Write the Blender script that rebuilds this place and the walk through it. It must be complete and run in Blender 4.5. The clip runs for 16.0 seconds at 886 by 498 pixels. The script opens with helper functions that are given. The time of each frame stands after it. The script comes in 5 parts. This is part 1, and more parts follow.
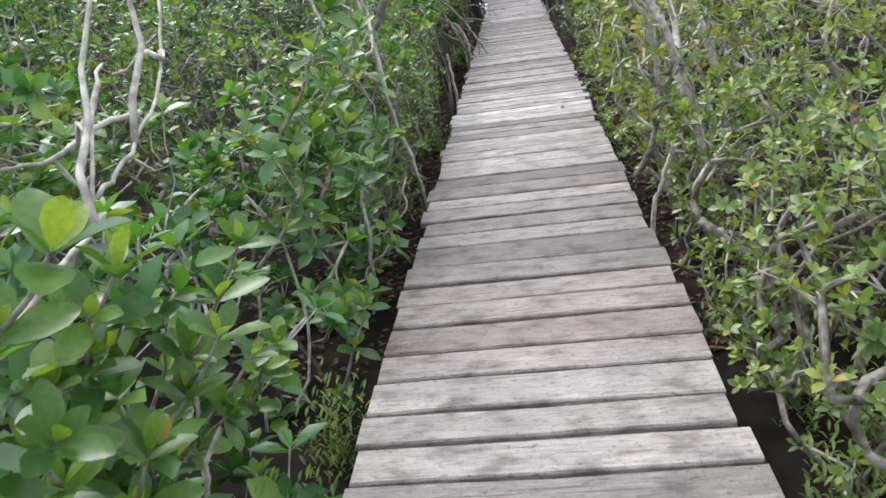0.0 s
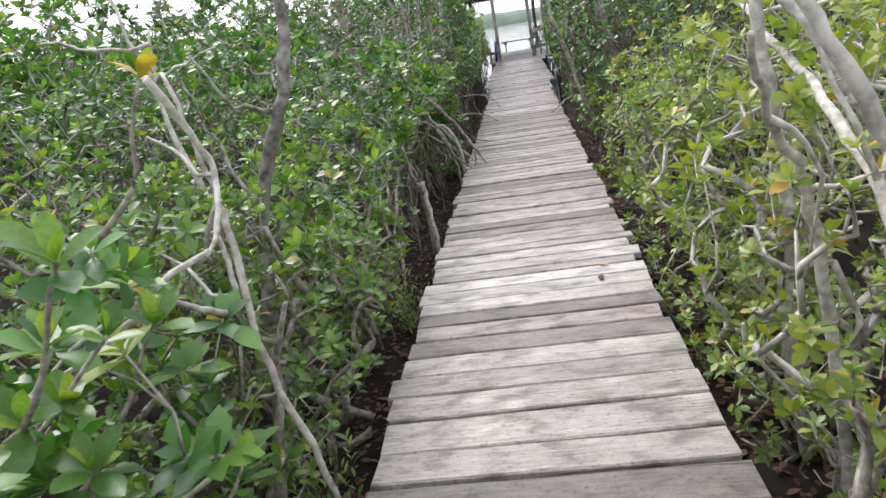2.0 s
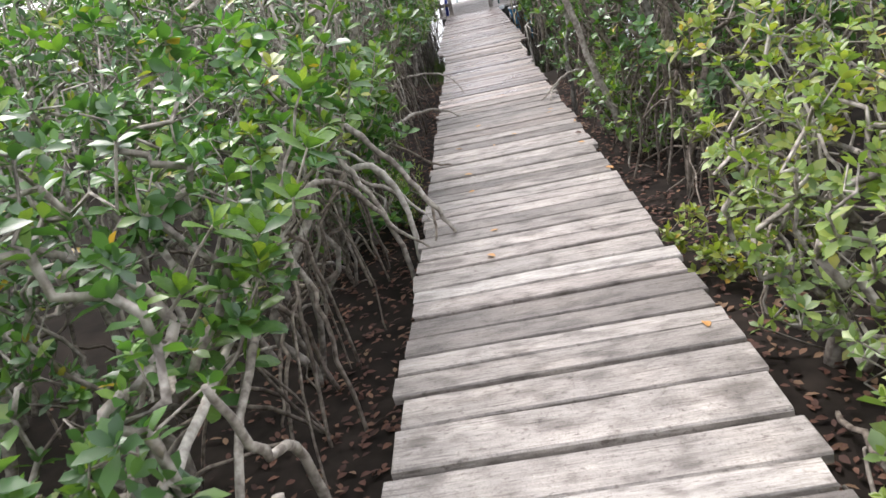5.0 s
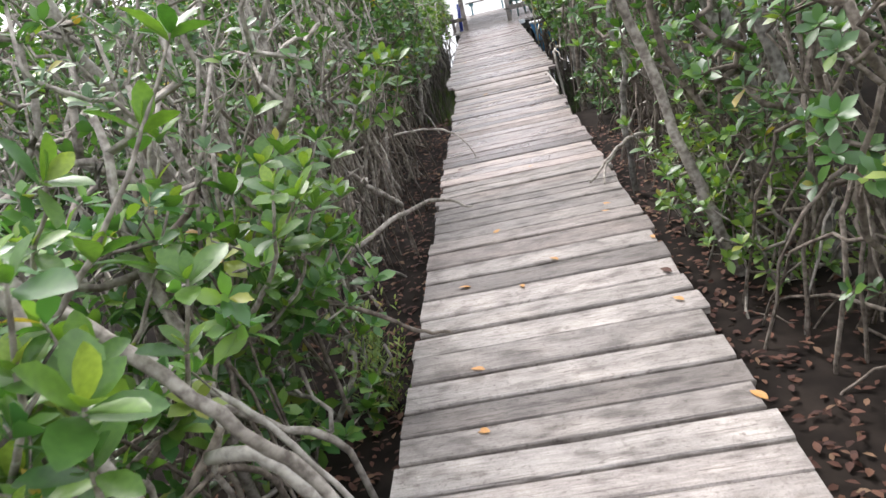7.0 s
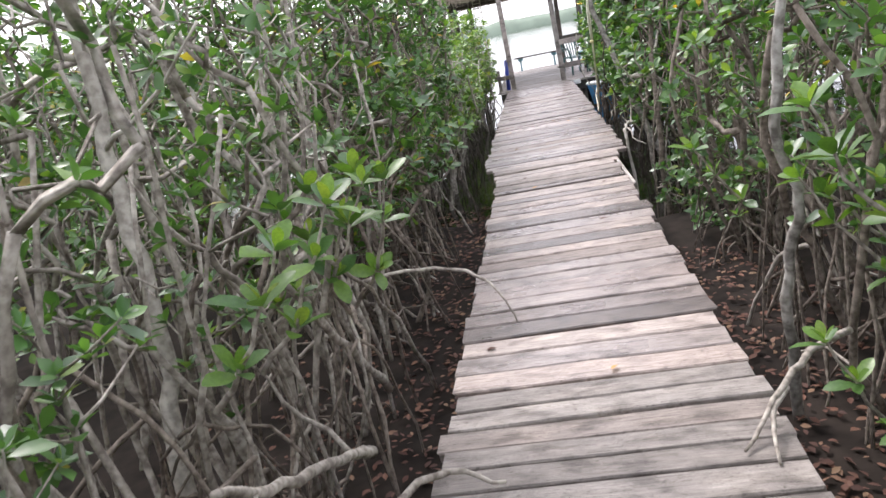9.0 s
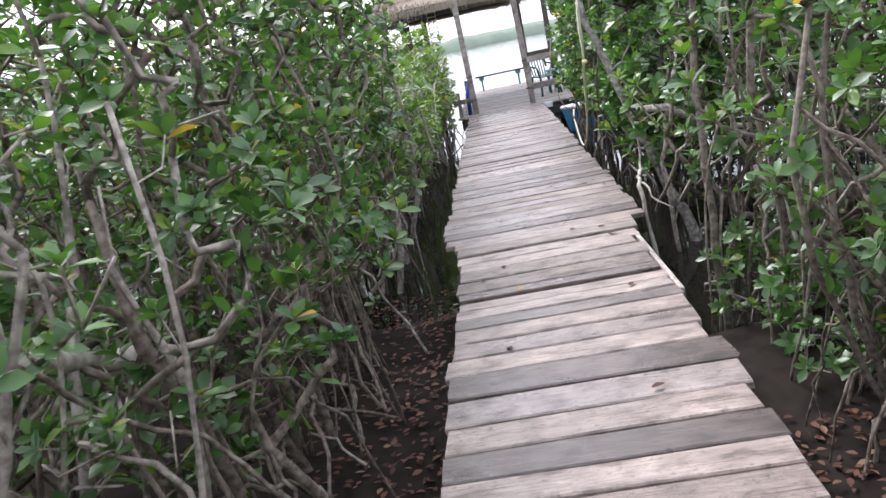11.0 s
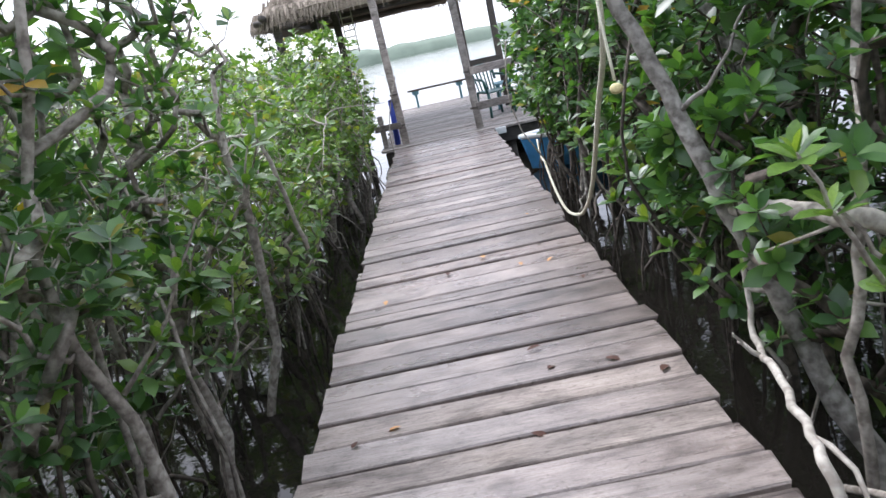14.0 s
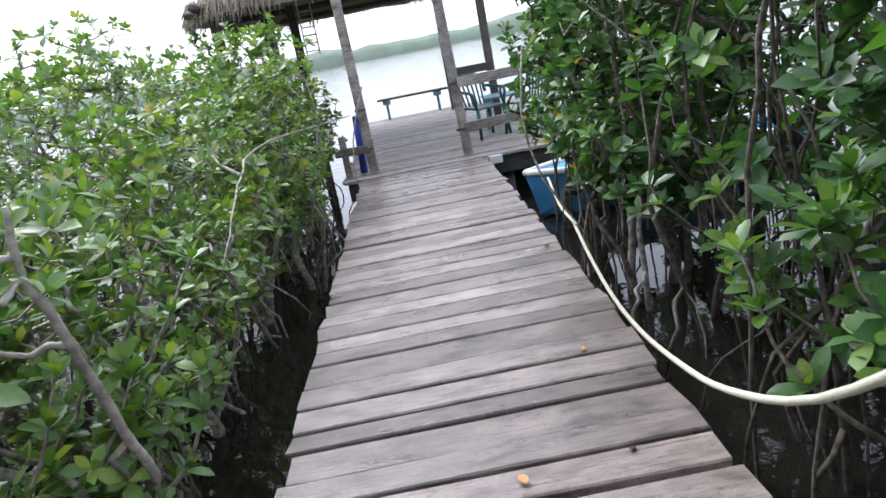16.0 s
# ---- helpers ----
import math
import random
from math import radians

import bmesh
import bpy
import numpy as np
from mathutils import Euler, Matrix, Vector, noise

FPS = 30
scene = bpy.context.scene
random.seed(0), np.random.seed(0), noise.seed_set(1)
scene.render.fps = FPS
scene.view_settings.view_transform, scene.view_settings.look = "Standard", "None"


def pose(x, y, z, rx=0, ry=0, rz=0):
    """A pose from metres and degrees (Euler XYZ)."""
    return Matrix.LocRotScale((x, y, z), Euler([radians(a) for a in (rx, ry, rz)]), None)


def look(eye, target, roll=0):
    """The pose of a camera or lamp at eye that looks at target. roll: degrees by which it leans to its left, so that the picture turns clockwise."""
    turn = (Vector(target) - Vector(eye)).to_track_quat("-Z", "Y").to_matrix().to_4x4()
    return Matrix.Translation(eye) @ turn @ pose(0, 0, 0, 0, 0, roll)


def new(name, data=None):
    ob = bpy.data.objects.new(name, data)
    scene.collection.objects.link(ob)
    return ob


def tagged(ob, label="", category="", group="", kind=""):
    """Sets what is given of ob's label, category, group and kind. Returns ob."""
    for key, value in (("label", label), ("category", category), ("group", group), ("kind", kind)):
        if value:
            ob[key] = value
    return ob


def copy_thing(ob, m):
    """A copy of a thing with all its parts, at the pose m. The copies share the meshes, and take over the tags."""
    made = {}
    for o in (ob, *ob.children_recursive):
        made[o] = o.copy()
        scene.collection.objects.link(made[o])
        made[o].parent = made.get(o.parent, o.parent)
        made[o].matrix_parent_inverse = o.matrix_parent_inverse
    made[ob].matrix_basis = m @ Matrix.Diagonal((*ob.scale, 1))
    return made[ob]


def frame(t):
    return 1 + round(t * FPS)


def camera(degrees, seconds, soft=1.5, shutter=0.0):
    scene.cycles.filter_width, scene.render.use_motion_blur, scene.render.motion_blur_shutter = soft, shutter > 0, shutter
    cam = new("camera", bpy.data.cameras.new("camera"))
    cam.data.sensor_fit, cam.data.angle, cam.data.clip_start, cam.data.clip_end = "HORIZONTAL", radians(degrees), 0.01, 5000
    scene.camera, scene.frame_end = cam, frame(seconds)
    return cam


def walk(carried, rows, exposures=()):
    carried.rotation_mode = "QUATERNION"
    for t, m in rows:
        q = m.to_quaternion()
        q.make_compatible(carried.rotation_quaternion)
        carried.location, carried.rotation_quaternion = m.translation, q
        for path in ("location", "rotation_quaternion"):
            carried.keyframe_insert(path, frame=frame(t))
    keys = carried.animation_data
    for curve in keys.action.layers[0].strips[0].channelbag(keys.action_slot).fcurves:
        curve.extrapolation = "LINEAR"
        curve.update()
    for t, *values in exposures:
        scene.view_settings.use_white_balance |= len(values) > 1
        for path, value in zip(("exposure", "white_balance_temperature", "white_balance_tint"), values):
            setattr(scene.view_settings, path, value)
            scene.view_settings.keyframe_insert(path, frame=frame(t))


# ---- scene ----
cam = camera(60.8, 16.0, 1.5, 0.12)
PATH = [
    (0, (0.040, -0.000, 1.438), (-0.340, 2.761, 0.328), -8.60),
    (0.5, (0.057, 0.671, 1.431), (-0.367, 3.448, 0.378), -8.50),
    (1.0, (0.055, 1.329, 1.444), (-0.301, 4.171, 0.551), -8.76),
    (1.5, (0.027, 1.974, 1.418), (-0.275, 4.827, 0.539), -8.73),
    (2.0, (0.075, 2.698, 1.390), (-0.320, 5.554, 0.563), -9.45),
    (2.5, (0.053, 3.358, 1.397), (-0.269, 6.212, 0.530), -10.21),
    (3.0, (0.033, 4.034, 1.416), (-0.391, 6.877, 0.555), -10.02),
    (3.5, (-0.027, 4.640, 1.412), (-0.388, 7.484, 0.529), -10.50),
    (6.0, (-0.114, 7.754, 1.354), (-0.383, 10.540, 0.275), -12.81),
    (6.5, (-0.071, 8.394, 1.403), (-0.404, 11.210, 0.421), -12.37),
    (7.0, (-0.029, 9.000, 1.428), (-0.373, 11.813, 0.441), -13.48),
    (7.5, (0.033, 9.660, 1.455), (-0.427, 12.461, 0.485), -12.54),
    (8.0, (0.040, 10.272, 1.439), (-0.447, 13.094, 0.545), -12.76),
    (8.5, (0.054, 10.860, 1.433), (-0.477, 13.679, 0.553), -12.30),
    (9.0, (-0.044, 11.531, 1.440), (-0.513, 14.389, 0.658), -11.61),
    (9.5, (-0.103, 12.115, 1.400), (-0.495, 14.992, 0.647), -11.70),
    (10.0, (-0.192, 12.783, 1.452), (-0.614, 15.662, 0.719), -11.64),
    (12.5, (-0.003, 16.070, 1.451), (-0.106, 18.954, 0.634), -12.59),
    (13.0, (0.042, 16.799, 1.426), (-0.060, 19.681, 0.600), -12.30),
    (13.5, (0.017, 17.525, 1.398), (-0.031, 20.432, 0.661), -12.29),
    (14.0, (0.015, 18.155, 1.383), (-0.087, 21.052, 0.609), -12.71),
    (14.5, (0.028, 18.822, 1.379), (-0.181, 21.718, 0.627), -12.58),
    (15.0, (0.024, 19.451, 1.408), (-0.057, 22.333, 0.578), -12.36),
    (15.5, (0.023, 20.092, 1.440), (-0.061, 22.978, 0.625), -11.55),
    (16.0, (-0.044, 20.729, 1.412), (-0.016, 23.623, 0.622), -11.04),
]
EXPOSURES = [(0.0, 0.32, 6000, 12), (3.5, 0.53, 6350, 15), (7.0, 0.84, 6300, 15), (8.0, 0.84, 6450, 14), (9.0, 0.90, 6300, 18), (10.0, 0.88, 6100, 18), (12.5, 0.78, 6050, 18), (14.5, 0.66, 5850, 15), (16.0, 0.54, 5800, 14)]
walk(cam, [(t, look(eye, target, roll)) for t, eye, target, roll in PATH], EXPOSURES)

# ---- world and light: bright overcast noon ----
world = bpy.data.worlds.new("sky")
scene.world = world
world.use_nodes = True
wn, wl = world.node_tree.nodes, world.node_tree.links
sky = wn.new("ShaderNodeTexSky")
sky.sky_type = "NISHITA"
sky.sun_disc = False
sky.sun_elevation = radians(52)
sky.sun_rotation = radians(-34)
sky.air_density, sky.dust_density, sky.ozone_density = 1.0, 4.0, 1.0
cloud = wn.new("ShaderNodeMix")
cloud.data_type = "RGBA"
cloud.inputs[0].default_value = 0.75
cloud.inputs[7].default_value = (9.4, 9.6, 9.8, 1)
wl.new(sky.outputs[0], cloud.inputs[6])
wl.new(cloud.outputs[2], wn["Background"].inputs[0])
wn["Background"].inputs[1].default_value = 0.15

sun = new("sun", bpy.data.lights.new("sun", "SUN"))
sun.data.energy, sun.data.angle, sun.data.color = 2.3, radians(22), (1.0, 0.96, 0.9)
sun.matrix_world = look((0, 0, 20), (6.0, -8.8, 6.3))


# ---- materials ----
def material(name, rough=0.8, metal=0.0):
    m = bpy.data.materials.new(name)
    m.use_nodes = True
    b = m.node_tree.nodes["Principled BSDF"]
    b.inputs["Roughness"].default_value, b.inputs["Metallic"].default_value = rough, metal
    return m, m.node_tree.nodes, m.node_tree.links, b


def ramp(n, stops):
    r = n.new("ShaderNodeValToRGB")
    while len(r.color_ramp.elements) < len(stops):
        r.color_ramp.elements.new(0.5)
    for e, (p, c) in zip(r.color_ramp.elements, stops):
        e.position, e.color = p, (*c, 1)
    return r


def noise_tex(n, l, scale, detail=4.0, stretch=(1, 1, 1), coord="Object", shift=None):
    tc, mp, nz = n.new("ShaderNodeTexCoord"), n.new("ShaderNodeMapping"), n.new("ShaderNodeTexNoise")
    mp.inputs["Scale"].default_value = stretch
    nz.inputs["Scale"].default_value, nz.inputs["Detail"].default_value = scale, detail
    l.new(tc.outputs[coord], mp.inputs["Vector"])
    if shift is not None:
        l.new(shift, mp.inputs["Location"])
    l.new(mp.outputs[0], nz.inputs["Vector"])
    return nz


def mix(n, l, kind, fac, a, b):
    m = n.new("ShaderNodeMix")
    m.data_type, m.blend_type = "RGBA", kind
    for sock, v in ((m.inputs[0], fac), (m.inputs[6], a), (m.inputs[7], b)):
        if isinstance(v, (int, float)):
            sock.default_value = v
        elif isinstance(v, tuple):
            sock.default_value = (*v, 1)
        else:
            l.new(v, sock)
    return m.outputs[2]


def bump(n, l, b, height, strength, distance=0.01):
    bp = n.new("ShaderNodeBump")
    bp.inputs["Strength"].default_value, bp.inputs["Distance"].default_value = strength, distance
    l.new(height, bp.inputs["Height"])
    l.new(bp.outputs[0], b.inputs["Normal"])


def plank_material(name, dark, mid, light, warm, rough=0.55, gloss=0.5):
    """Weathered timber: tone by piece, long grain, grey stains and fine cracks."""
    m, n, l, b = material(name, rough)
    info = n.new("ShaderNodeObjectInfo")
    shift = n.new("ShaderNodeVectorMath")
    shift.operation = "SCALE"
    shift.inputs[0].default_value = (37, 91, 13)
    l.new(info.outputs["Random"], shift.inputs["Scale"])
    tone = ramp(n, [(0.0, dark), (0.35, mid), (0.7, light), (1.0, warm)])
    l.new(info.outputs["Random"], tone.inputs[0])
    grain = noise_tex(n, l, 22, 6, (0.2, 0.5, 2.0), shift=shift.outputs[0])
    gr = ramp(n, [(0.25, (0.74, 0.73, 0.71)), (0.5, (0.97, 0.965, 0.96)), (0.75, (1.08, 1.08, 1.08))])
    l.new(grain.outputs[0], gr.inputs[0])
    blot = noise_tex(n, l, 9, 7, (0.8, 0.24, 1), shift=shift.outputs[0])
    br = ramp(n, [(0.33, (0.42, 0.39, 0.37)), (0.47, (0.92, 0.9, 0.88)), (0.64, (1.15, 1.14, 1.12))])
    l.new(blot.outputs[0], br.inputs[0])
    crack = noise_tex(n, l, 40, 3, (0.07, 0.4, 2.0), shift=shift.outputs[0])
    cr = ramp(n, [(0.30, (0.25, 0.22, 0.2)), (0.36, (1, 1, 1))])
    l.new(crack.outputs[0], cr.inputs[0])
    c = mix(n, l, "MULTIPLY", 1.0, tone.outputs[0], gr.outputs[0])
    c = mix(n, l, "MULTIPLY", 0.85, c, br.outputs[0])
    speck = noise_tex(n, l, 60, 4, (0.7, 0.2, 1), shift=shift.outputs[0])
    sr = ramp(n, [(0.3, (0.45, 0.42, 0.4)), (0.42, (1, 1, 1)), (0.66, (1, 1, 1)), (0.76, (1.35, 1.33, 1.3))])
    l.new(speck.outputs[0], sr.inputs[0])
    c = mix(n, l, "MULTIPLY", 0.8, c, sr.outputs[0])
    worn = noise_tex(n, l, 4, 6, (0.9, 0.25, 1), shift=shift.outputs[0])
    wr = ramp(n, [(0.5, (1, 1, 1)), (0.66, (1.32, 1.32, 1.31))])
    l.new(worn.outputs[0], wr.inputs[0])
    c = mix(n, l, "MULTIPLY", 1.0, c, wr.outputs[0])
    c = mix(n, l, "MULTIPLY", 0.8, c, cr.outputs[0])
    fibre = noise_tex(n, l, 70, 5, (0.2, 0.62, 1.0), shift=shift.outputs[0])
    fr = ramp(n, [(0.32, (0.66, 0.65, 0.63)), (0.5, (1.0, 1.0, 1.0)), (0.68, (1.22, 1.21, 1.2))])
    l.new(fibre.outputs[0], fr.inputs[0])
    c = mix(n, l, "MULTIPLY", 0.9, c, fr.outputs[0])
    grit = noise_tex(n, l, 170, 3, (0.9, 0.2, 1.0), shift=shift.outputs[0])
    gt = ramp(n, [(0.34, (0.62, 0.6, 0.58)), (0.46, (1, 1, 1)), (0.62, (1, 1, 1)), (0.72, (1.25, 1.24, 1.22))])
    l.new(grit.outputs[0], gt.inputs[0])
    c = mix(n, l, "MULTIPLY", 0.7, c, gt.outputs[0])
    l.new(c, b.inputs["Base Color"])
    b.inputs["Specular IOR Level"].default_value = gloss
    dull = n.new("ShaderNodeMapRange")
    l.new(worn.outputs[0], dull.inputs["Value"])
    for sock, v in zip(("From Min", "From Max", "To Min", "To Max"), (0.3, 0.7, rough - 0.08, rough + 0.14)):
        dull.inputs[sock].default_value = v
    l.new(dull.outputs[0], b.inputs["Roughness"])
    h = mix(n, l, "MULTIPLY", 1.0, mix(n, l, "MULTIPLY", 1.0, gr.outputs[0], fr.outputs[0]), cr.outputs[0])
    bump(n, l, b, h, 0.5, 0.004)
    return m


WOOD = plank_material("weathered_timber", (0.14, 0.125, 0.115), (0.24, 0.219, 0.203), (0.345, 0.32, 0.30), (0.28, 0.243, 0.225))
WOOD_WET = plank_material("damp_weathered_timber", (0.105, 0.085, 0.077), (0.19, 0.158, 0.147), (0.30, 0.262, 0.248), (0.225, 0.175, 0.158), 0.3, 0.75)
WOOD_PALE = plank_material("bleached_timber", (0.35, 0.33, 0.31), (0.385, 0.365, 0.345), (0.42, 0.40, 0.38), (0.385, 0.358, 0.335))
WOOD_WHITE = plank_material("sun_bleached_timber", (0.52, 0.505, 0.485), (0.54, 0.525, 0.505), (0.56, 0.545, 0.525), (0.53, 0.51, 0.488))
WOOD_TAN = plank_material("newer_pinkish_timber", (0.31, 0.26, 0.235), (0.35, 0.295, 0.268), (0.39, 0.335, 0.305), (0.36, 0.295, 0.265), 0.4, 0.6)
WOOD_BROWN = plank_material("stained_timber", (0.19, 0.165, 0.15), (0.24, 0.205, 0.185), (0.28, 0.25, 0.23), (0.23, 0.185, 0.165))
# very dark timber for substructure, roof frame, back posts, bench seat and bolts
WOOD_DARK = plank_material("dark_timber", (0.05, 0.045, 0.04), (0.07, 0.06, 0.05), (0.09, 0.08, 0.07), (0.08, 0.065, 0.05))


def bark_material(name, dark, light, scale=30):
    m, n, l, b = material(name, 0.9)
    a = noise_tex(n, l, scale, 6)
    c = noise_tex(n, l, 3.0, 4)
    r1, r2 = ramp(n, [(0.36, dark), (0.62, light)]), ramp(n, [(0.35, (0.6, 0.58, 0.55)), (0.65, (1.15, 1.15, 1.12))])
    l.new(a.outputs[0], r1.inputs[0])
    l.new(c.outputs[0], r2.inputs[0])
    l.new(mix(n, l, "MULTIPLY", 1.0, r1.outputs[0], r2.outputs[0]), b.inputs["Base Color"])
    bump(n, l, b, a.outputs[0], 0.6, 0.006)
    return m


BARK = bark_material("grey_bark", (0.18, 0.155, 0.135), (0.46, 0.425, 0.38))
BARK_PALE = bark_material("bleached_bark", (0.34, 0.31, 0.28), (0.62, 0.59, 0.54))
BARK_ROOT = bark_material("brown_root_bark", (0.09, 0.07, 0.055), (0.27, 0.23, 0.195))
# wet root bark, darkened further: shade under the dense canopy is in its colour
BARK_WET_SHADED = bark_material("shaded_wet_bark", (0.045, 0.037, 0.03), (0.15, 0.125, 0.105))


def leaf_material(name, stops, rough=0.38, glow=0.3, gloss=0.8):
    """Leaf colour by leaf, a paler midrib side to side, light passing through."""
    m, n, l, b = material(name, rough)
    geo = n.new("ShaderNodeNewGeometry")
    r = ramp(n, stops)
    l.new(geo.outputs["Random Per Island"], r.inputs[0])
    nz = noise_tex(n, l, 9, 3)
    v = ramp(n, [(0.3, (0.72, 0.75, 0.7)), (0.7, (1.2, 1.18, 1.1))])
    l.new(nz.outputs[0], v.inputs[0])
    c = mix(n, l, "MULTIPLY", 1.0, r.outputs[0], v.outputs[0])
    l.new(c, b.inputs["Base Color"])
    b.inputs["Specular IOR Level"].default_value = gloss
    tr = n.new("ShaderNodeBsdfTranslucent")
    l.new(mix(n, l, "MULTIPLY", 1.0, c, (1.5, 1.6, 0.6)), tr.inputs[0])
    ms = n.new("ShaderNodeMixShader")
    ms.inputs[0].default_value = glow
    l.new(b.outputs[0], ms.inputs[1])
    l.new(tr.outputs[0], ms.inputs[2])
    l.new(ms.outputs[0], n["Material Output"].inputs[0])
    return m


LEAF_BIG = leaf_material("broad_green_leaf", [(0.0, (0.045, 0.13, 0.04)), (0.45, (0.075, 0.19, 0.045)), (0.75, (0.12, 0.26, 0.05)), (0.95, (0.19, 0.33, 0.06)), (0.992, (0.26, 0.34, 0.06)), (1.0, (0.55, 0.30, 0.04))])
LEAF_SMALL = leaf_material("small_yellow_green_leaf", [(0.0, (0.11, 0.18, 0.05)), (0.5, (0.18, 0.27, 0.065)), (0.85, (0.27, 0.35, 0.085)), (0.985, (0.33, 0.38, 0.09)), (1.0, (0.45, 0.3, 0.06))], 0.45)
LEAF_MID = leaf_material("mid_green_leaf", [(0.0, (0.075, 0.15, 0.04)), (0.5, (0.12, 0.225, 0.05)), (0.85, (0.19, 0.30, 0.065)), (0.985, (0.27, 0.35, 0.08)), (1.0, (0.42, 0.3, 0.06))], 0.42)
LEAF_DARK = leaf_material("deep_green_leaf", [(0.0, (0.04, 0.10, 0.035)), (0.6, (0.065, 0.155, 0.04)), (0.9, (0.11, 0.23, 0.05)), (0.985, (0.2, 0.28, 0.06)), (1.0, (0.5, 0.3, 0.05))], 0.4)
LEAF_YELLOW = leaf_material("yellowing_leaf", [(0.0, (0.17, 0.25, 0.05)), (0.6, (0.25, 0.31, 0.06)), (0.94, (0.33, 0.35, 0.07)), (1.0, (0.48, 0.3, 0.06))], 0.45)
LEAF_DEAD = leaf_material("fallen_dry_leaf", [(0.0, (0.045, 0.02, 0.015)), (0.5, (0.10, 0.045, 0.033)), (0.85, (0.16, 0.08, 0.055)), (1.0, (0.22, 0.14, 0.09))], 0.7, 0.05, 0.3)
LEAF_ORANGE = leaf_material("fallen_orange_leaf", [(0.0, (0.45, 0.18, 0.06)), (0.5, (0.55, 0.30, 0.08)), (1.0, (0.5, 0.34, 0.12))], 0.6, 0.1)


def plain_material(name, color, rough, scale=12, spread=0.25, metal=0.0, relief=0.15):
    m, n, l, b = material(name, rough, metal)
    a = noise_tex(n, l, scale, 5)
    r = ramp(n, [(0.3, tuple(v * (1 - spread) for v in color)), (0.7, tuple(min(v * (1 + spread), 0.9) for v in color))])
    l.new(a.outputs[0], r.inputs[0])
    l.new(r.outputs[0], b.inputs["Base Color"])
    bump(n, l, b, a.outputs[0], relief, 0.004)
    return m


MUD = plain_material("dark_mud", (0.02, 0.0155, 0.0125), 0.95, 6, 0.5, relief=0.8)
MUD.node_tree.nodes["Principled BSDF"].inputs["Specular IOR Level"].default_value = 0.15
THATCH = plain_material("dry_palm_thatch", (0.24, 0.2, 0.155), 0.9, 40, 0.4, relief=0.5)
GREEN_PLASTIC = plain_material("dark_green_plastic", (0.012, 0.07, 0.065), 0.35, 5, 0.1)
TEAL_PAINT = plain_material("worn_teal_paint", (0.13, 0.27, 0.32), 0.6, 18, 0.35)
BLUE_PAINT = plain_material("sky_blue_boat_paint", (0.10, 0.36, 0.68), 0.4, 6, 0.2)
DEEP_BLUE = plain_material("deep_blue_paint", (0.03, 0.06, 0.38), 0.5, 10, 0.2)
WHITE_PAINT = plain_material("white_paint", (0.76, 0.77, 0.77), 0.5, 8, 0.08)
ROPE = plain_material("pale_rope_fibre", (0.62, 0.6, 0.47), 0.85, 160, 0.2, relief=0.8)
FOAM = plain_material("yellowed_foam", (0.6, 0.52, 0.27), 0.8, 20, 0.2)
# foliage green lifted to pale grey-green: the distance haze is in the colour
FAR_HAZED_GREEN = plain_material("hazed_distant_mangrove", (0.17, 0.215, 0.165), 0.95, 0.09, 0.25)
LICHEN = bark_material("blotched_trunk_bark", (0.12, 0.108, 0.096), (0.36, 0.345, 0.32), 26)


def water_material():
    m, n, l, b = material("dark_still_water", 0.03)
    b.inputs["Base Color"].default_value = (0.012, 0.011, 0.009, 1)
    b.inputs["IOR"].default_value = 1.33
    # glassy under the trees, wind-ruffled out on the lagoon
    w = noise_tex(n, l, 3.0, 4)
    tc, sp, mr = n.new("ShaderNodeTexCoord"), n.new("ShaderNodeSeparateXYZ"), n.new("ShaderNodeMapRange")
    l.new(tc.outputs["Object"], sp.inputs[0])
    l.new(sp.outputs["Y"], mr.inputs["Value"])
    for sock, v in zip(("From Min", "From Max", "To Min", "To Max"), (30.0, 42.0, 0.1, 0.3)):
        mr.inputs[sock].default_value = v
    bp = n.new("ShaderNodeBump")
    bp.inputs["Distance"].default_value = 0.05
    l.new(mr.outputs[0], bp.inputs["Strength"])
    l.new(w.outputs[0], bp.inputs["Height"])
    l.new(bp.outputs[0], b.inputs["Normal"])
    return m


WATER = water_material()


# ---- mesh helpers ----
def link_mesh(name, verts, faces, mat, parent=None, smooth=False, label=""):
    me = bpy.data.meshes.new(name)
    me.from_pydata([tuple(v) for v in verts], [], [tuple(f) for f in faces])
    me.materials.append(mat)
    if smooth:
        me.polygons.foreach_set("use_smooth", [True] * len(me.polygons))
    ob = new(name, me)
    ob.parent = parent
    if label:
        tagged(ob, label)
    return ob


def part(name, bm, mat, parent=None, label=""):
    me = bpy.data.meshes.new(name)
    bm.to_mesh(me)
    bm.free()
    me.materials.append(mat)
    ob = new(name, me)
    ob.parent = parent
    if label:
        tagged(ob, label)
    return ob


def thing(name, at, label, category, group="", kind=""):
    ob = new(name)
    ob.location = at
    ob.empty_display_size = 0.1
    return tagged(ob, label, category, group, kind)


def block(bm, size, at=(0, 0, 0), turn=(0, 0, 0), bevel=0.006):
    """A bevelled board added to bm."""
    made = bmesh.ops.create_cube(bm, size=1, matrix=Matrix.LocRotScale(at, Euler([radians(a) for a in turn]), size))
    edges = list({e for v in made["verts"] for e in v.link_edges})
    if bevel:
        bmesh.ops.bevel(bm, geom=edges, offset=bevel, segments=1, affect="EDGES")
    return bm


def board(name, size, at, mat, parent, turn=(0, 0, 0), bevel=0.006, label=""):
    return part(name, block(bmesh.new(), size, at, turn, bevel), mat, parent, label)


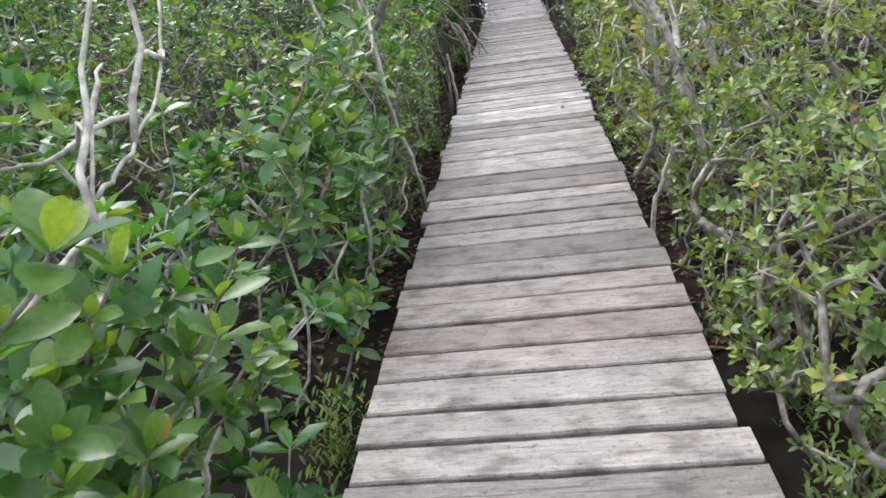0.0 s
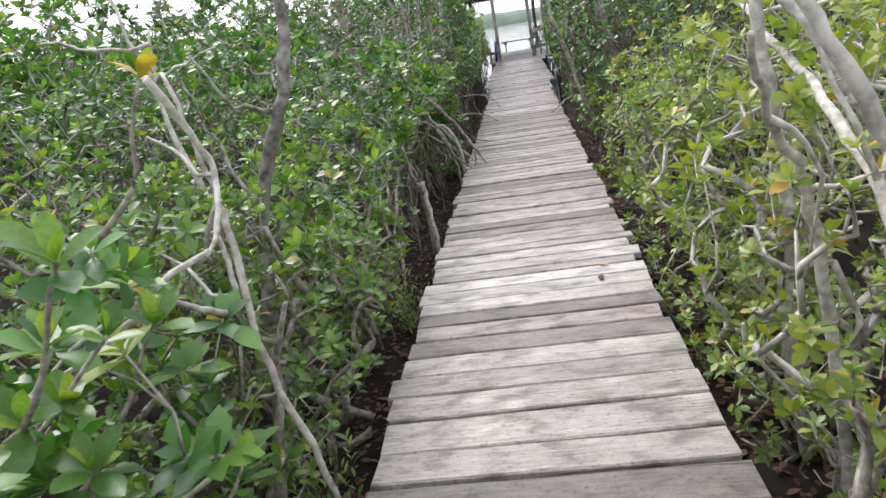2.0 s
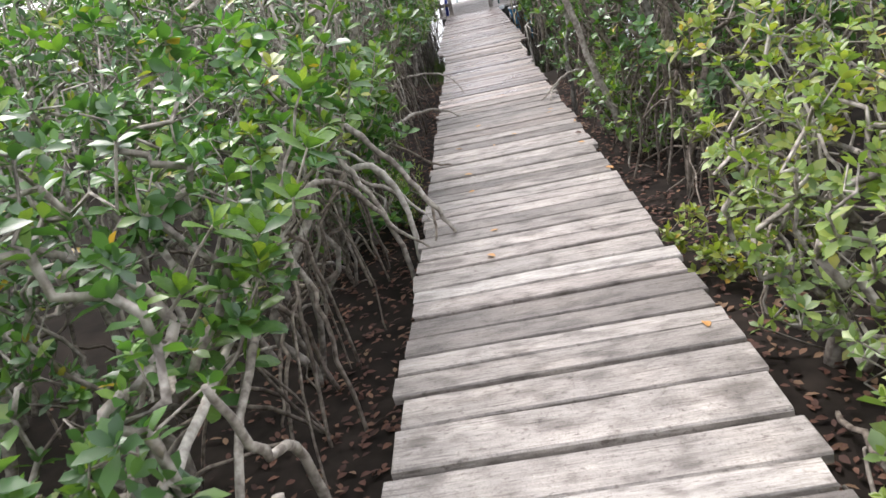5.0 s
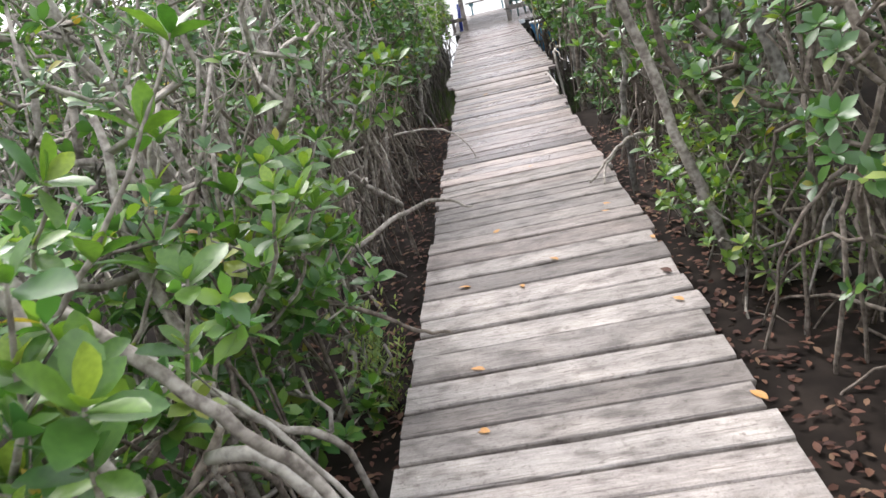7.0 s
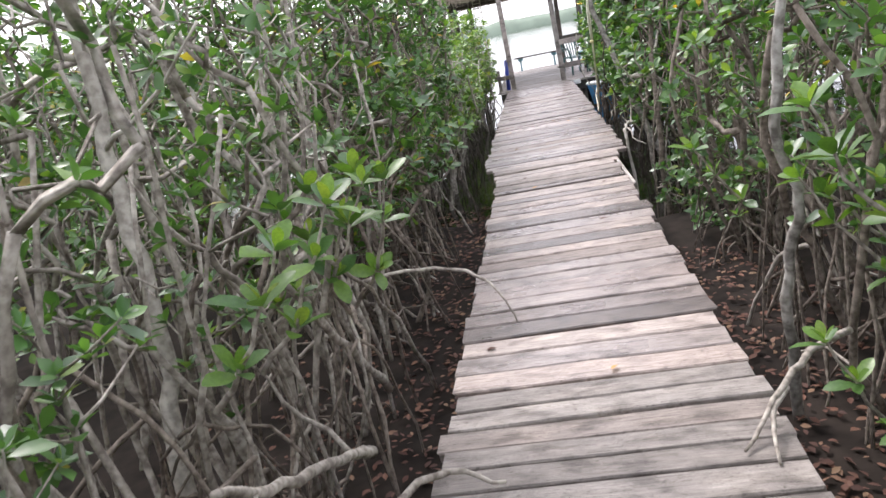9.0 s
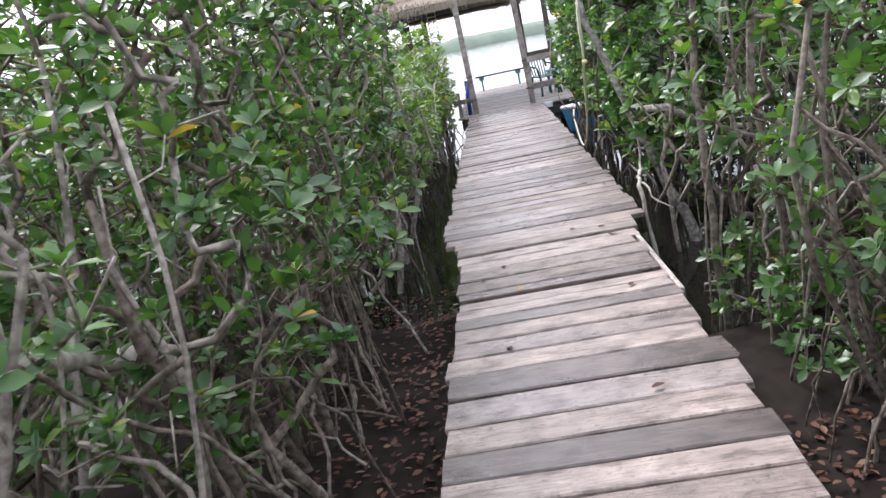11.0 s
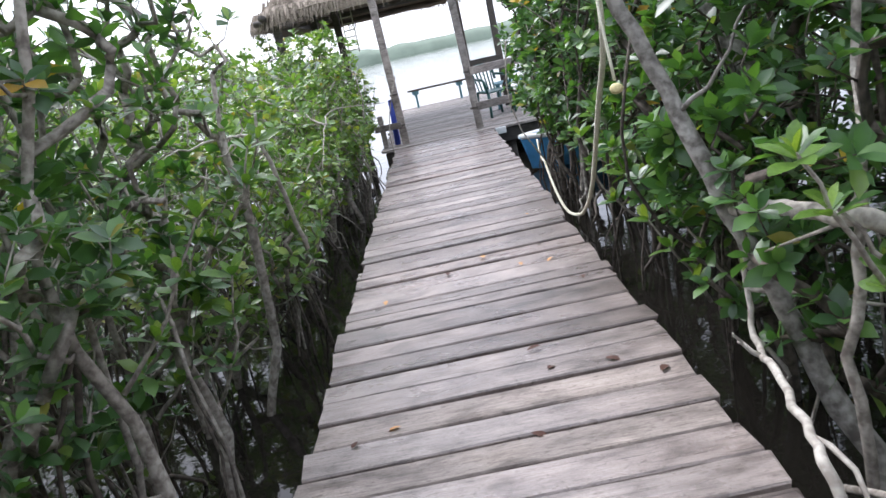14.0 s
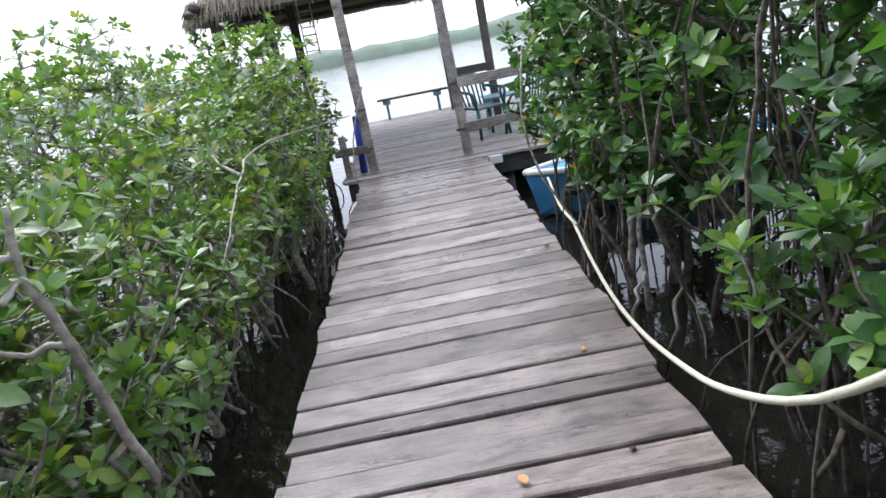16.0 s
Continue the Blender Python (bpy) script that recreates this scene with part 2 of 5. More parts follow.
def tube(points, radii, sides=6):
    """Verts and faces of a tapering tube along points."""
    pts = np.array(points, float)
    rad = np.array(radii, float)
    tang = np.gradient(pts, axis=0)
    tang /= np.linalg.norm(tang, axis=1)[:, None] + 1e-9
    ref = np.array([0.31, 0.17, 0.93]) if abs(tang[0][2]) < 0.8 else np.array([0.9, 0.4, 0.1])
    u = np.cross(tang, ref)
    u /= np.linalg.norm(u, axis=1)[:, None] + 1e-9
    w = np.cross(tang, u)
    a = np.arange(sides) * 2 * math.pi / sides
    ring = u[:, None, :] * np.cos(a)[None, :, None] + w[:, None, :] * np.sin(a)[None, :, None]
    verts = (pts[:, None, :] + ring * rad[:, None, None]).reshape(-1, 3)
    faces = []
    for i in range(len(pts) - 1):
        for k in range(sides):
            p, q = i * sides + k, i * sides + (k + 1) % sides
            faces.append((p, q, q + sides, p + sides))
    faces.append(tuple(range(sides))[::-1])
    faces.append(tuple(range((len(pts) - 1) * sides, len(pts) * sides)))
    return verts, faces


def join(pieces):
    verts, faces, base = [], [], 0
    for v, f in pieces:
        verts.extend(v)
        faces.extend(tuple(i + base for i in q) for q in f)
        base += len(v)
    return verts, faces


def smooth_line(points, per=4):
    """A Catmull-Rom line through a few points."""
    p = [np.array(q, float) for q in points]
    p = [2 * p[0] - p[1]] + p + [2 * p[-1] - p[-2]]
    out = []
    for i in range(1, len(p) - 2):
        for s in range(per):
            t = s / per
            out.append(0.5 * (2 * p[i] + (p[i + 1] - p[i - 1]) * t + (2 * p[i - 1] - 5 * p[i] + 4 * p[i + 1] - p[i + 2]) * t * t + (3 * p[i] - p[i - 1] - 3 * p[i + 1] + p[i + 2]) * t ** 3))
    out.append(p[-2])
    return np.array(out)


def wobble(rng, points, amount):
    pts = np.array(points, float)
    pts[1:-1] += rng.normal(0, amount, (len(pts) - 2, 3))
    return pts


# one leaf, unit length along y, folded at the midrib and drooping at the tip
LEAF_V = np.array([(0, 0, 0), (-0.21, 0.36, 0.05), (0, 0.33, 0), (0.21, 0.36, 0.05), (-0.24, 0.68, 0.035), (0, 0.68, -0.02), (0.24, 0.68, 0.035), (0, 1.0, -0.09)])
LEAF_F = [(0, 2, 1), (0, 3, 2), (1, 2, 5, 4), (2, 3, 6, 5), (4, 5, 7), (5, 6, 7)]
LEAF_LOOPS = np.array([i for f in LEAF_F for i in f])
LEAF_STARTS = np.cumsum([0] + [len(f) for f in LEAF_F][:-1])
LEAF_TOTALS = np.array([len(f) for f in LEAF_F])


def leaves_mesh(name, pos, along, up, size, mats, pick, parent, wide=1.0, label=""):
    """Joined leaves: foot, direction, upper side and length of each."""
    pos, along, up, size = np.array(pos), np.array(along), np.array(up), np.array(size)
    along = along / (np.linalg.norm(along, axis=1)[:, None] + 1e-9)
    side = np.cross(along, up)
    side /= np.linalg.norm(side, axis=1)[:, None] + 1e-9
    top = np.cross(side, along)
    k = len(pos)
    v = LEAF_V[None] * size[:, None, None]
    verts = pos[:, None] + v[..., 0:1] * side[:, None] * wide + v[..., 1:2] * along[:, None] + v[..., 2:3] * top[:, None]
    me = bpy.data.meshes.new(name)
    nv, nl, nf = len(LEAF_V), len(LEAF_LOOPS), len(LEAF_F)
    me.vertices.add(k * nv)
    me.vertices.foreach_set("co", verts.reshape(-1).astype(np.float32))
    me.loops.add(k * nl)
    me.loops.foreach_set("vertex_index", (LEAF_LOOPS[None] + (np.arange(k) * nv)[:, None]).reshape(-1).astype(np.int32))
    me.polygons.add(k * nf)
    me.polygons.foreach_set("loop_start", (LEAF_STARTS[None] + (np.arange(k) * nl)[:, None]).reshape(-1).astype(np.int32))
    me.polygons.foreach_set("loop_total", np.tile(LEAF_TOTALS, k).astype(np.int32))
    for mt in mats:
        me.materials.append(mt)
    me.polygons.foreach_set("material_index", np.repeat(np.array(pick), nf).astype(np.int32))
    me.polygons.foreach_set("use_smooth", np.ones(k * nf, dtype=bool))
    me.update()
    ob = new(name, me)
    ob.parent = parent
    return tagged(ob, label, kind="stuff")


def rosette(rng, tip, out, n, length, store, spread=(35, 80)):
    """Leaves in a whorl round a twig's tip; the inner ones stand up."""
    out = out / (np.linalg.norm(out) + 1e-9)
    ref = np.array([0.2, 0.9, 0.1]) if abs(out[1]) < 0.8 else np.array([0.9, 0.1, 0.2])
    u = np.cross(out, ref)
    u /= np.linalg.norm(u)
    w = np.cross(out, u)
    a0 = rng.uniform(0, 6.28)
    for i in range(n):
        f = i / max(n - 1, 1)
        a = a0 + i * 2.4 + rng.normal(0, 0.15)
        tilt = radians(spread[0] + (spread[1] - spread[0]) * f + rng.normal(0, 8))
        rad = u * math.cos(a) + w * math.sin(a)
        d = out * math.cos(tilt) + rad * math.sin(tilt)
        store[0].append(tip - out * 0.02 * f)
        store[1].append(d)
        store[2].append(out * math.sin(tilt) - rad * math.cos(tilt) + rng.normal(0, 0.12, 3))
        store[3].append(length * (0.62 + 0.45 * f) * rng.uniform(0.8, 1.15))


# ---- ground and water ----
JOG = 19.77          # where the boardwalk widens
HALF, HALF_WIDE = 0.6, 0.755


def ground_z(x, y):
    land = -0.40 + 0.05 * noise.noise((x * 0.8, y * 0.8, 3.1)) + 0.03 * noise.noise((x * 3.1, y * 3.1, 7.7))
    shore = (19.6 if x < 0 else 18.3) + 0.9 * noise.noise((x * 0.9, y * 0.5, 4.4))
    sink = min(max((y - shore) / 1.3, 0.0), 1.0) * min(max((x + 9.0) / 1.5, 0.0), 1.0 if y < 36 else 0.0 if x < -9 else 1.0)
    if y > 36:
        sink = 1.0
    return land - 0.5 * sink


def make_ground():
    xs = sorted([-900, -300, -100, -40, -20, 20, 40, 100, 300, 900] + [i * 0.35 - 12 for i in range(70)])
    ys = sorted([-900, -300, -100, -40, -15, 45, 70, 120, 250, 900] + [i * 0.35 - 8 for i in range(130)])
    verts = [(x, y, ground_z(x, y)) for y in ys for x in xs]
    w = len(xs)
    faces = [(j * w + i, j * w + i + 1, (j + 1) * w + i + 1, (j + 1) * w + i) for j in range(len(ys) - 1) for i in range(w - 1)]
    ob = link_mesh("ground", verts, faces, MUD, smooth=True)
    return tagged(ob, "dark wet mangrove mud beside the boardwalk", "ground", kind="structure")


make_ground()
water = link_mesh("water", [(-900, -900, -0.52), (900, -900, -0.52), (900, 900, -0.52), (-900, 900, -0.52)], [(0, 1, 2, 3)], WATER)
tagged(water, "dark still lagoon water mirroring a white sky", "water", kind="structure")


def far_shore():
    """A low wooded spit far across the lagoon, with distance haze put into its colour."""
    rng = np.random.default_rng(5)
    verts, faces, n = [], [], 160
    for i in range(n + 1):
        x = -420 + i * 6.5
        h = 5.5 + 3.6 * noise.noise((x * 0.012, 0.3, 2)) + 1.6 * noise.noise((x * 0.09, 5, 2)) + rng.uniform(-0.5, 0.5)
        h *= min(1.0, max(0.25, (x + 330) / 90))
        for dy, dz in ((0, -1.0), (2, h * 0.55), (9, h), (40, h * 0.9), (60, -1.0)):
            verts.append((x, 330 + dy + 0.05 * x, dz))
    for i in range(n):
        for k in range(4):
            a = i * 5 + k
            faces.append((a, a + 5, a + 6, a + 1))
    tagged(link_mesh("backdrop", verts, faces, FAR_HAZED_GREEN, smooth=True), "low wooded mangrove shore far across the lagoon", "shore", kind="structure")


far_shore()


# ---- boardwalk ----
def plank_mesh(name, rng, mat, length=1.2, stations=5):
    """A plank of width 1 along y and thickness 0.035, with chamfered, uneven edges."""
    verts = []
    for i in range(stations):
        x = -length / 2 + length * i / (stations - 1)
        a, b = rng.normal(0, 0.012, 2)
        dz = rng.normal(0, 0.0012)
        e = rng.normal(0, 0.006) if i in (0, stations - 1) else 0
        for y, z in ((-0.5 + a, -0.035), (-0.5 + a, -0.007), (-0.465 + a, 0.0), (0.465 + b, 0.0), (0.5 + b, -0.007), (0.5 + b, -0.035)):
            verts.append((x + e + (rng.normal(0, 0.004) if i in (0, stations - 1) else 0), y, z + dz))
    faces = []
    for i in range(stations - 1):
        for k in range(6):
            p, q = i * 6 + k, i * 6 + (k + 1) % 6
            faces.append((p, p + 6, q + 6, q))
    faces.append((0, 1, 2, 3, 4, 5))
    last = (stations - 1) * 6
    faces.append(tuple(last + k for k in (5, 4, 3, 2, 1, 0)))
    me = bpy.data.meshes.new(name)
    me.from_pydata(verts, [], faces)
    me.materials.append(mat)
    return me


# where the boards meet, along the walk
SEAMS = [1.77, 1.95, 2.12, 2.33, 2.52, 2.74, 2.94, 3.13, 3.34, 3.60, 3.78, 3.99, 4.19, 4.37, 4.59, 4.81, 5.0, 5.23, 5.42, 5.6, 5.79, 5.97, 6.14, 6.29, 6.46,
         6.63, 6.79, 6.91, 7.09, 7.26, 7.38, 7.53, 7.68, 7.86, 8.03, 8.15, 8.35, 8.59, 8.79, 8.94, 9.07, 9.23, 9.41, 9.57, 9.72, 9.93]
SEAMS += [10.09, 10.27, 10.43, 10.59, 10.74, 10.88, 11.05, 11.21, 11.37, 11.56, 11.78, 11.97, 12.14, 12.36, 12.56, 12.76, 12.99, 13.16, 13.35, 13.53,
          13.7, 13.84, 13.97, 14.12, 14.27, 14.42, 14.6, 14.79, 14.97, 15.16, 15.34, 15.5, 15.7, 15.87, 16.05, 16.25, 16.42, 16.62, 16.83, 17.06]
SEAMS += [17.3, 17.49, 17.68, 17.87, 18.02, 18.17, 18.33, 18.47, 18.69, 18.92, 19.11, 19.3, 19.49, 19.67, 19.83, 20.01, 20.2, 20.39, 20.57, 20.77,
          20.97, 21.18, 21.37, 21.57, 21.77, 22.04, 22.2, 22.34, 22.56, 22.78, 22.98, 23.15, 23.37, 23.52, 23.74, 23.95, 24.2, 24.36, 24.53, 24.73, 24.91]
SEAMS += [25.14, 25.33, 25.52, 25.73, 25.9, 26.1, 26.27, 26.43, 26.6, 26.76, 26.94, 27.17, 27.41, 29.6]
# boards that stand out: a point on the board and its timber
BOARD_TONE = {6.54: "pale", 6.7: "white", 7.0: "pale", 7.17: "pale", 6.38: "pale", 8.09: "pale", 9.65: "pale", 14.5: "tan", 14.9: "tan", 16.3: "tan", 16.7: "tan", 17.4: "tan", 17.8: "tan", 18.1: "tan", 18.25: "tan",
              19.0: "tan", 19.2: "tan", 19.58: "tan", 18.58: "brown", 18.8: "brown", 19.4: "brown", 13.05: "brown", 12.9: "brown", 2.63: "brown", 2.84: "brown", 3.04: "brown", 16.15: "brown", 20.9: "brown"}
WIDE_GAPS = {18.33: 0.06, 22.04: 0.045, 22.78: 0.042, 23.74: 0.04, 20.97: 0.036, 23.52: 0.032, 19.3: 0.026, 21.37: 0.032, 9.72: 0.032}
NARROW_GAPS = (5.42, 5.79, 7.53, 8.15, 8.94, 10.74, 13.84, 15.5, 17.49, 20.2, 20.77, 21.57, 22.2, 23.15, 24.36, 24.73, 25.52, 25.9, 26.27, 26.6)
# board ends that stop short or stand out, left and right
BOARD_ENDS = {19.2: (-0.63, 0.62), 19.4: (-0.645, 0.645), 19.58: (-0.68, 0.655), 7.95: (-0.6, 0.59), 8.09: (-0.605, 0.575), 17.18: (-0.6, 0.63), 16.52: (-0.585, 0.61), 23.45: (-0.755, 0.72), 21.9: (-0.77, 0.76)}


def all_seams(rng):
    """The seams, with the stretches between far-off ones filled at the usual rhythm."""
    out, y = [], -1.6
    for s in SEAMS:
        gap = s - y
        if gap > 0.5:
            n = max(1, round(gap / 0.195))
            w = rng.uniform(0.82, 1.18, n)
            out += list(y + gap * np.cumsum(np.r_[0, w])[:-1] / w.sum())
        else:
            out.append(y)
        y = s
    return out + [y]


def make_boardwalk():
    rng = np.random.default_rng(11)
    walkway = thing("boardwalk", (0, 0, 0), "narrow walkway of weathered grey planks over mud", "boardwalk", kind="structure")
    pools = {}
    for key, mat in (("grey", WOOD), ("damp", WOOD_WET), ("pale", WOOD_PALE), ("white", WOOD_WHITE), ("tan", WOOD_TAN), ("brown", WOOD_BROWN)):
        pools[key] = [plank_mesh("plank", rng, mat) for _ in range(8 if key in ("grey", "damp") else 3)]
    seams = all_seams(rng)

    def slit(y):
        for at, g in WIDE_GAPS.items():
            if abs(at - y) < 0.01:
                return g
        if any(abs(at - y) < 0.01 for at in NARROW_GAPS):
            return 0.008
        return rng.uniform(0.014, 0.024) if y < 17 else rng.uniform(0.010, 0.021)

    slits = [slit(y) for y in seams]
    for i, (y0, y1) in enumerate(zip(seams, seams[1:])):
        y0, y1 = y0 + slits[i] / 2, y1 - slits[i + 1] / 2
        mid, wide = (y0 + y1) / 2, y1 - y0
        key = "brown" if rng.random() < 0.05 else "damp" if mid > 14.5 else "grey"
        for at, tone in BOARD_TONE.items():
            if y0 < at < y1:
                key = tone
        half = HALF if mid < JOG - 0.1 else HALF_WIDE
        left, right = -half + rng.normal(0, 0.009), half + rng.normal(0, 0.009)
        for at, ends in BOARD_ENDS.items():
            if y0 < at < y1:
                left, right = ends
        ob = new("plank", pools[key][rng.integers(len(pools[key]))])
        ob.parent = walkway
        flip = 180 if rng.random() < 0.5 else 0
        ob.matrix_basis = pose((left + right) / 2, mid, rng.normal(0, 0.003), rng.normal(0, 0.35), rng.normal(0, 0.12), flip + rng.normal(0, 0.2)) @ Matrix.Diagonal(((right - left) / 1.2, wide, 1, 1))
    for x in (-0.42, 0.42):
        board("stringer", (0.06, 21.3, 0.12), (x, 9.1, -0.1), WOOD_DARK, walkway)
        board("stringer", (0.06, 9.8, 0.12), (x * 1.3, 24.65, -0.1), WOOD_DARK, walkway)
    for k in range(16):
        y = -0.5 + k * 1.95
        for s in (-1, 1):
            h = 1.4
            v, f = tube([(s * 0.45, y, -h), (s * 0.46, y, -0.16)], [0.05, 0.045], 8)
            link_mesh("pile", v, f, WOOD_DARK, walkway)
    board("edge_board", (0.03, 1.2, 0.06), (0.622, 18.56, -0.036), WOOD_PALE, walkway, (0, 0, 0.6), label="pale split edge board")
    return walkway


make_boardwalk()


# ---- mangroves ----
def grow(rng, base, stems, tips, jitter=0.03, step=0.19):
    """A branching frame: every tip hangs on the nearest node below it. Returns chains of (points, counts)."""
    nodes, parents, chains = [], [], []
    for pts in stems:
        ids = []
        for p in pts:
            nodes.append(np.array(p))
            parents.append(ids[-1] if ids else -1)
            ids.append(len(nodes) - 1)
        chains.append(ids)
    order = np.argsort([np.linalg.norm(t - base) for t in tips])
    ends = []
    for i in order:
        t = tips[i]
        arr = np.array(nodes)
        d = t - arr
        cost = np.linalg.norm(d, axis=1) + np.where(d[:, 2] < 0.03, 0.8, 0.0)
        a = int(np.argmin(cost))
        n = max(2, int(np.linalg.norm(t - arr[a]) / step) + 1)
        ids = [a]
        sag = np.array([0, 0, -0.12 * np.linalg.norm((t - arr[a])[:2])])
        for k in range(1, n + 1):
            f = k / n
            p = arr[a] * (1 - f) + t * f + sag * 4 * f * (1 - f)
            if k < n:
                p = p + rng.normal(0, jitter, 3)
            nodes.append(p)
            parents.append(ids[-1])
            ids.append(len(nodes) - 1)
        chains.append(ids)
        ends.append((i, ids))
    count = np.zeros(len(nodes))
    for _, ids in ends:
        count[ids[-1]] += 1
    for k in range(len(nodes) - 1, -1, -1):
        if parents[k] >= 0:
            count[parents[k]] += count[k]
    return np.array(nodes), chains, count, ends


def prop_root(rng, foot, start, thick):
    """A stilt root: arches out of the stem and dives into the mud."""
    foot, start = np.array(foot), np.array(start)
    mid = start * 0.45 + foot * 0.55
    mid[2] = start[2] * 0.75 + foot[2] * 0.25
    pts = wobble(rng, smooth_line([start, mid, foot], 4), 0.012)
    return tube(pts, np.linspace(thick, thick * 0.7, len(pts)), 5)


def mangrove(name, at, rng, z0, z1, rx, ry, n_tips, leaf, mats, label, stems=3, roots=6, bare=0.1, bark=BARK, keep=None, per=(6, 9), spread=0.7, extra=(), group="", root_out=0.55, along=0.25, thick=0.0042, paint=None):
    """A mangrove: stems from the mud, stilt roots, limbs and whorls of leaves between heights z0 and z1."""
    x0, y0 = at
    gz = min(ground_z(x0, y0), -0.44) - 0.06
    tree = thing(name, (x0, y0, gz), label, "tree", group)
    base = np.array([0.0, 0.0, 0.0])
    low, top = z0 - gz, z1 - gz
    lines = []
    for s in range(stems):
        a = rng.uniform(0, 6.28)
        foot = np.array([math.cos(a), math.sin(a), 0]) * rng.uniform(0.02, spread * 0.35)
        head = np.array([math.cos(a) * rx * spread * rng.uniform(0.2, 1.3), math.sin(a) * ry * spread * rng.uniform(0.2, 1.3), low + (top - low) * rng.uniform(0.25, 0.65)])
        one, two = (foot * (1 - f) + head * f + rng.normal(0, 0.11, 3) * (1, 1, 0.3) for f in (0.35, 0.7))
        lines.append(wobble(rng, smooth_line([foot, one, two, head], 3), 0.014))
    lines += [np.array(e) - np.array([x0, y0, gz]) for e in extra]
    tips = []
    while len(tips) < n_tips:
        d = rng.normal(0, 1, 3)
        d /= np.linalg.norm(d)
        r = rng.uniform(0.45, 1.0) ** 0.5
        lump = 1 + 0.28 * noise.noise((d[0] * 1.7 + x0, d[1] * 1.7 + y0, d[2] * 1.7))
        p = np.array([d[0] * rx * r * lump, d[1] * ry * r * lump, low + (top - low) * (0.5 + 0.5 * d[2] * r * lump)])
        if keep and not keep(p[0] + x0, p[1] + y0, p[2] + gz):
            if rng.random() < 0.985:
                continue
            break
        tips.append(p)
    nodes, chains, count, ends = grow(rng, base, lines, tips)
    width = lambda c: thick * max(c, 1) ** 0.5
    limb_bits = []
    for k, ids in enumerate(chains):
        rad = [width(count[i]) for i in ids]
        if k < len(lines):
            rad = [max(r, 0.008) for r in rad]
            if k >= stems:
                rad = list(np.linspace(0.06, 0.035, len(ids)))
            link_mesh("stem", *tube(nodes[ids], rad, 6), bark, tree, True)
        else:
            rad[0] = min(rad[0], rad[1] * 1.2)
            limb_bits.append(tube(nodes[ids], rad, 3))
    if limb_bits:
        tagged(link_mesh("branchwork", *join(limb_bits), bark, tree, True), kind="stuff")
    store, pick = ([], [], [], []), []
    for i, ids in ends:
        if rng.random() < bare:
            continue
        here = [(nodes[ids[-1]], nodes[ids[-1]] - nodes[ids[-2]])]
        for j in ids[1:-1]:
            if rng.random() < along:
                here.append((nodes[j], rng.normal(0, 0.6, 3) + np.array([0, 0, 0.5])))
        for p, d in here:
            d = d / (np.linalg.norm(d) + 1e-9) + np.array([0, 0, 0.55])
            before = len(store[0])
            rosette(rng, p, d, int(rng.integers(*per)), leaf * rng.uniform(0.8, 1.15), store)
            pick += [0 if rng.random() < 0.95 or len(mats) < 2 else 1] * (len(store[0]) - before)
    if store[0]:
        leaves_mesh("crown", *store, mats, pick, tree)
    for k in range(roots):
        line = lines[int(rng.integers(len(lines)))]
        j = int(rng.integers(1, max(2, len(line) - 2)))
        s = line[j]
        a = rng.uniform(0, 6.28)
        out = rng.uniform(0.25, 1.0) * root_out
        foot = np.array([s[0] + math.cos(a) * out, s[1] + math.sin(a) * out, -0.05 if y0 < 19.5 else -0.25])
        if abs(foot[0] + x0) < HALF_WIDE + 0.05:
            foot[0] = math.copysign(HALF_WIDE + rng.uniform(0.12, 0.6), x0) - x0
        # roots over water take the wet bark that has canopy shade painted in
        link_mesh("prop_root", *prop_root(rng, foot, s, rng.uniform(0.006, 0.015)), (BARK_WET_SHADED if y0 > 19.5 else BARK_ROOT) if rng.random() < 0.85 else BARK, tree, True)
    return tree


def clear(x, y, z):
    """Crowns keep off the boards and out of the walker's way."""
    half = HALF if y < JOG else HALF_WIDE
    if y > 29.3 and (x > -0.52 or x > -1.02 and z < 0.4):
        return False
    if 0 < x < 1.3 and 26.2 < y and z < 0.4:
        return False
    return abs(x) > half + (0.06 if z < 0.1 else 0.10 if z < 0.9 else 0.22)


BROAD = [LEAF_BIG, LEAF_YELLOW]
FINE = [LEAF_SMALL, LEAF_YELLOW]
DEEP = [LEAF_DARK, LEAF_BIG]
GOLD = [LEAF_YELLOW, LEAF_SMALL]
FRESH = [LEAF_MID, LEAF_YELLOW]

# zones: side, from, to, spacing, gap to the boards, z0, z1, tips, leaf, leaves, bare, stems, roots, bark, label
ZONES = []


def zone(*row):
    ZONES.append(row)


zone(-1, -0.9, 4.7, 0.82, 0.08, -0.40, 0.98, 95, 0.125, BROAD, 0.08, 4, 5, BARK_PALE, "low red mangrove with broad glossy leaves and pale branches")
zone(-1, 9.3, 11.2, 0.82, 0.22, 0.35, 1.30, 105, 0.10, BROAD, 0.12, 4, 20, BARK, "leafy mangrove propped on many arching brown roots")
zone(-1, 11.2, 16.2, 0.74, 0.28, 0.35, 2.8, 105, 0.082, DEEP, 0.45, 6, 22, BARK, "thin mangrove thicket of bare grey stems and roots")
zone(-1, 19.9, 22.6, 0.80, 0.30, -0.10, 3.1, 200, 0.105, DEEP, 0.10, 5, 16, BARK, "tall leafy mangrove hanging over black water")
zone(-1, 22.6, 32.0, 0.85, 0.36, -0.20, 1.35, 185, 0.095, FRESH, 0.05, 4, 16, BARK, "dense green mangrove hanging over black water")
zone(1, -0.9, 4.6, 0.76, 0.05, -0.42, 0.85, 270, 0.056, FINE, 0.06, 4, 3, BARK, "small-leaved yellow-green shrub crowding the planks")
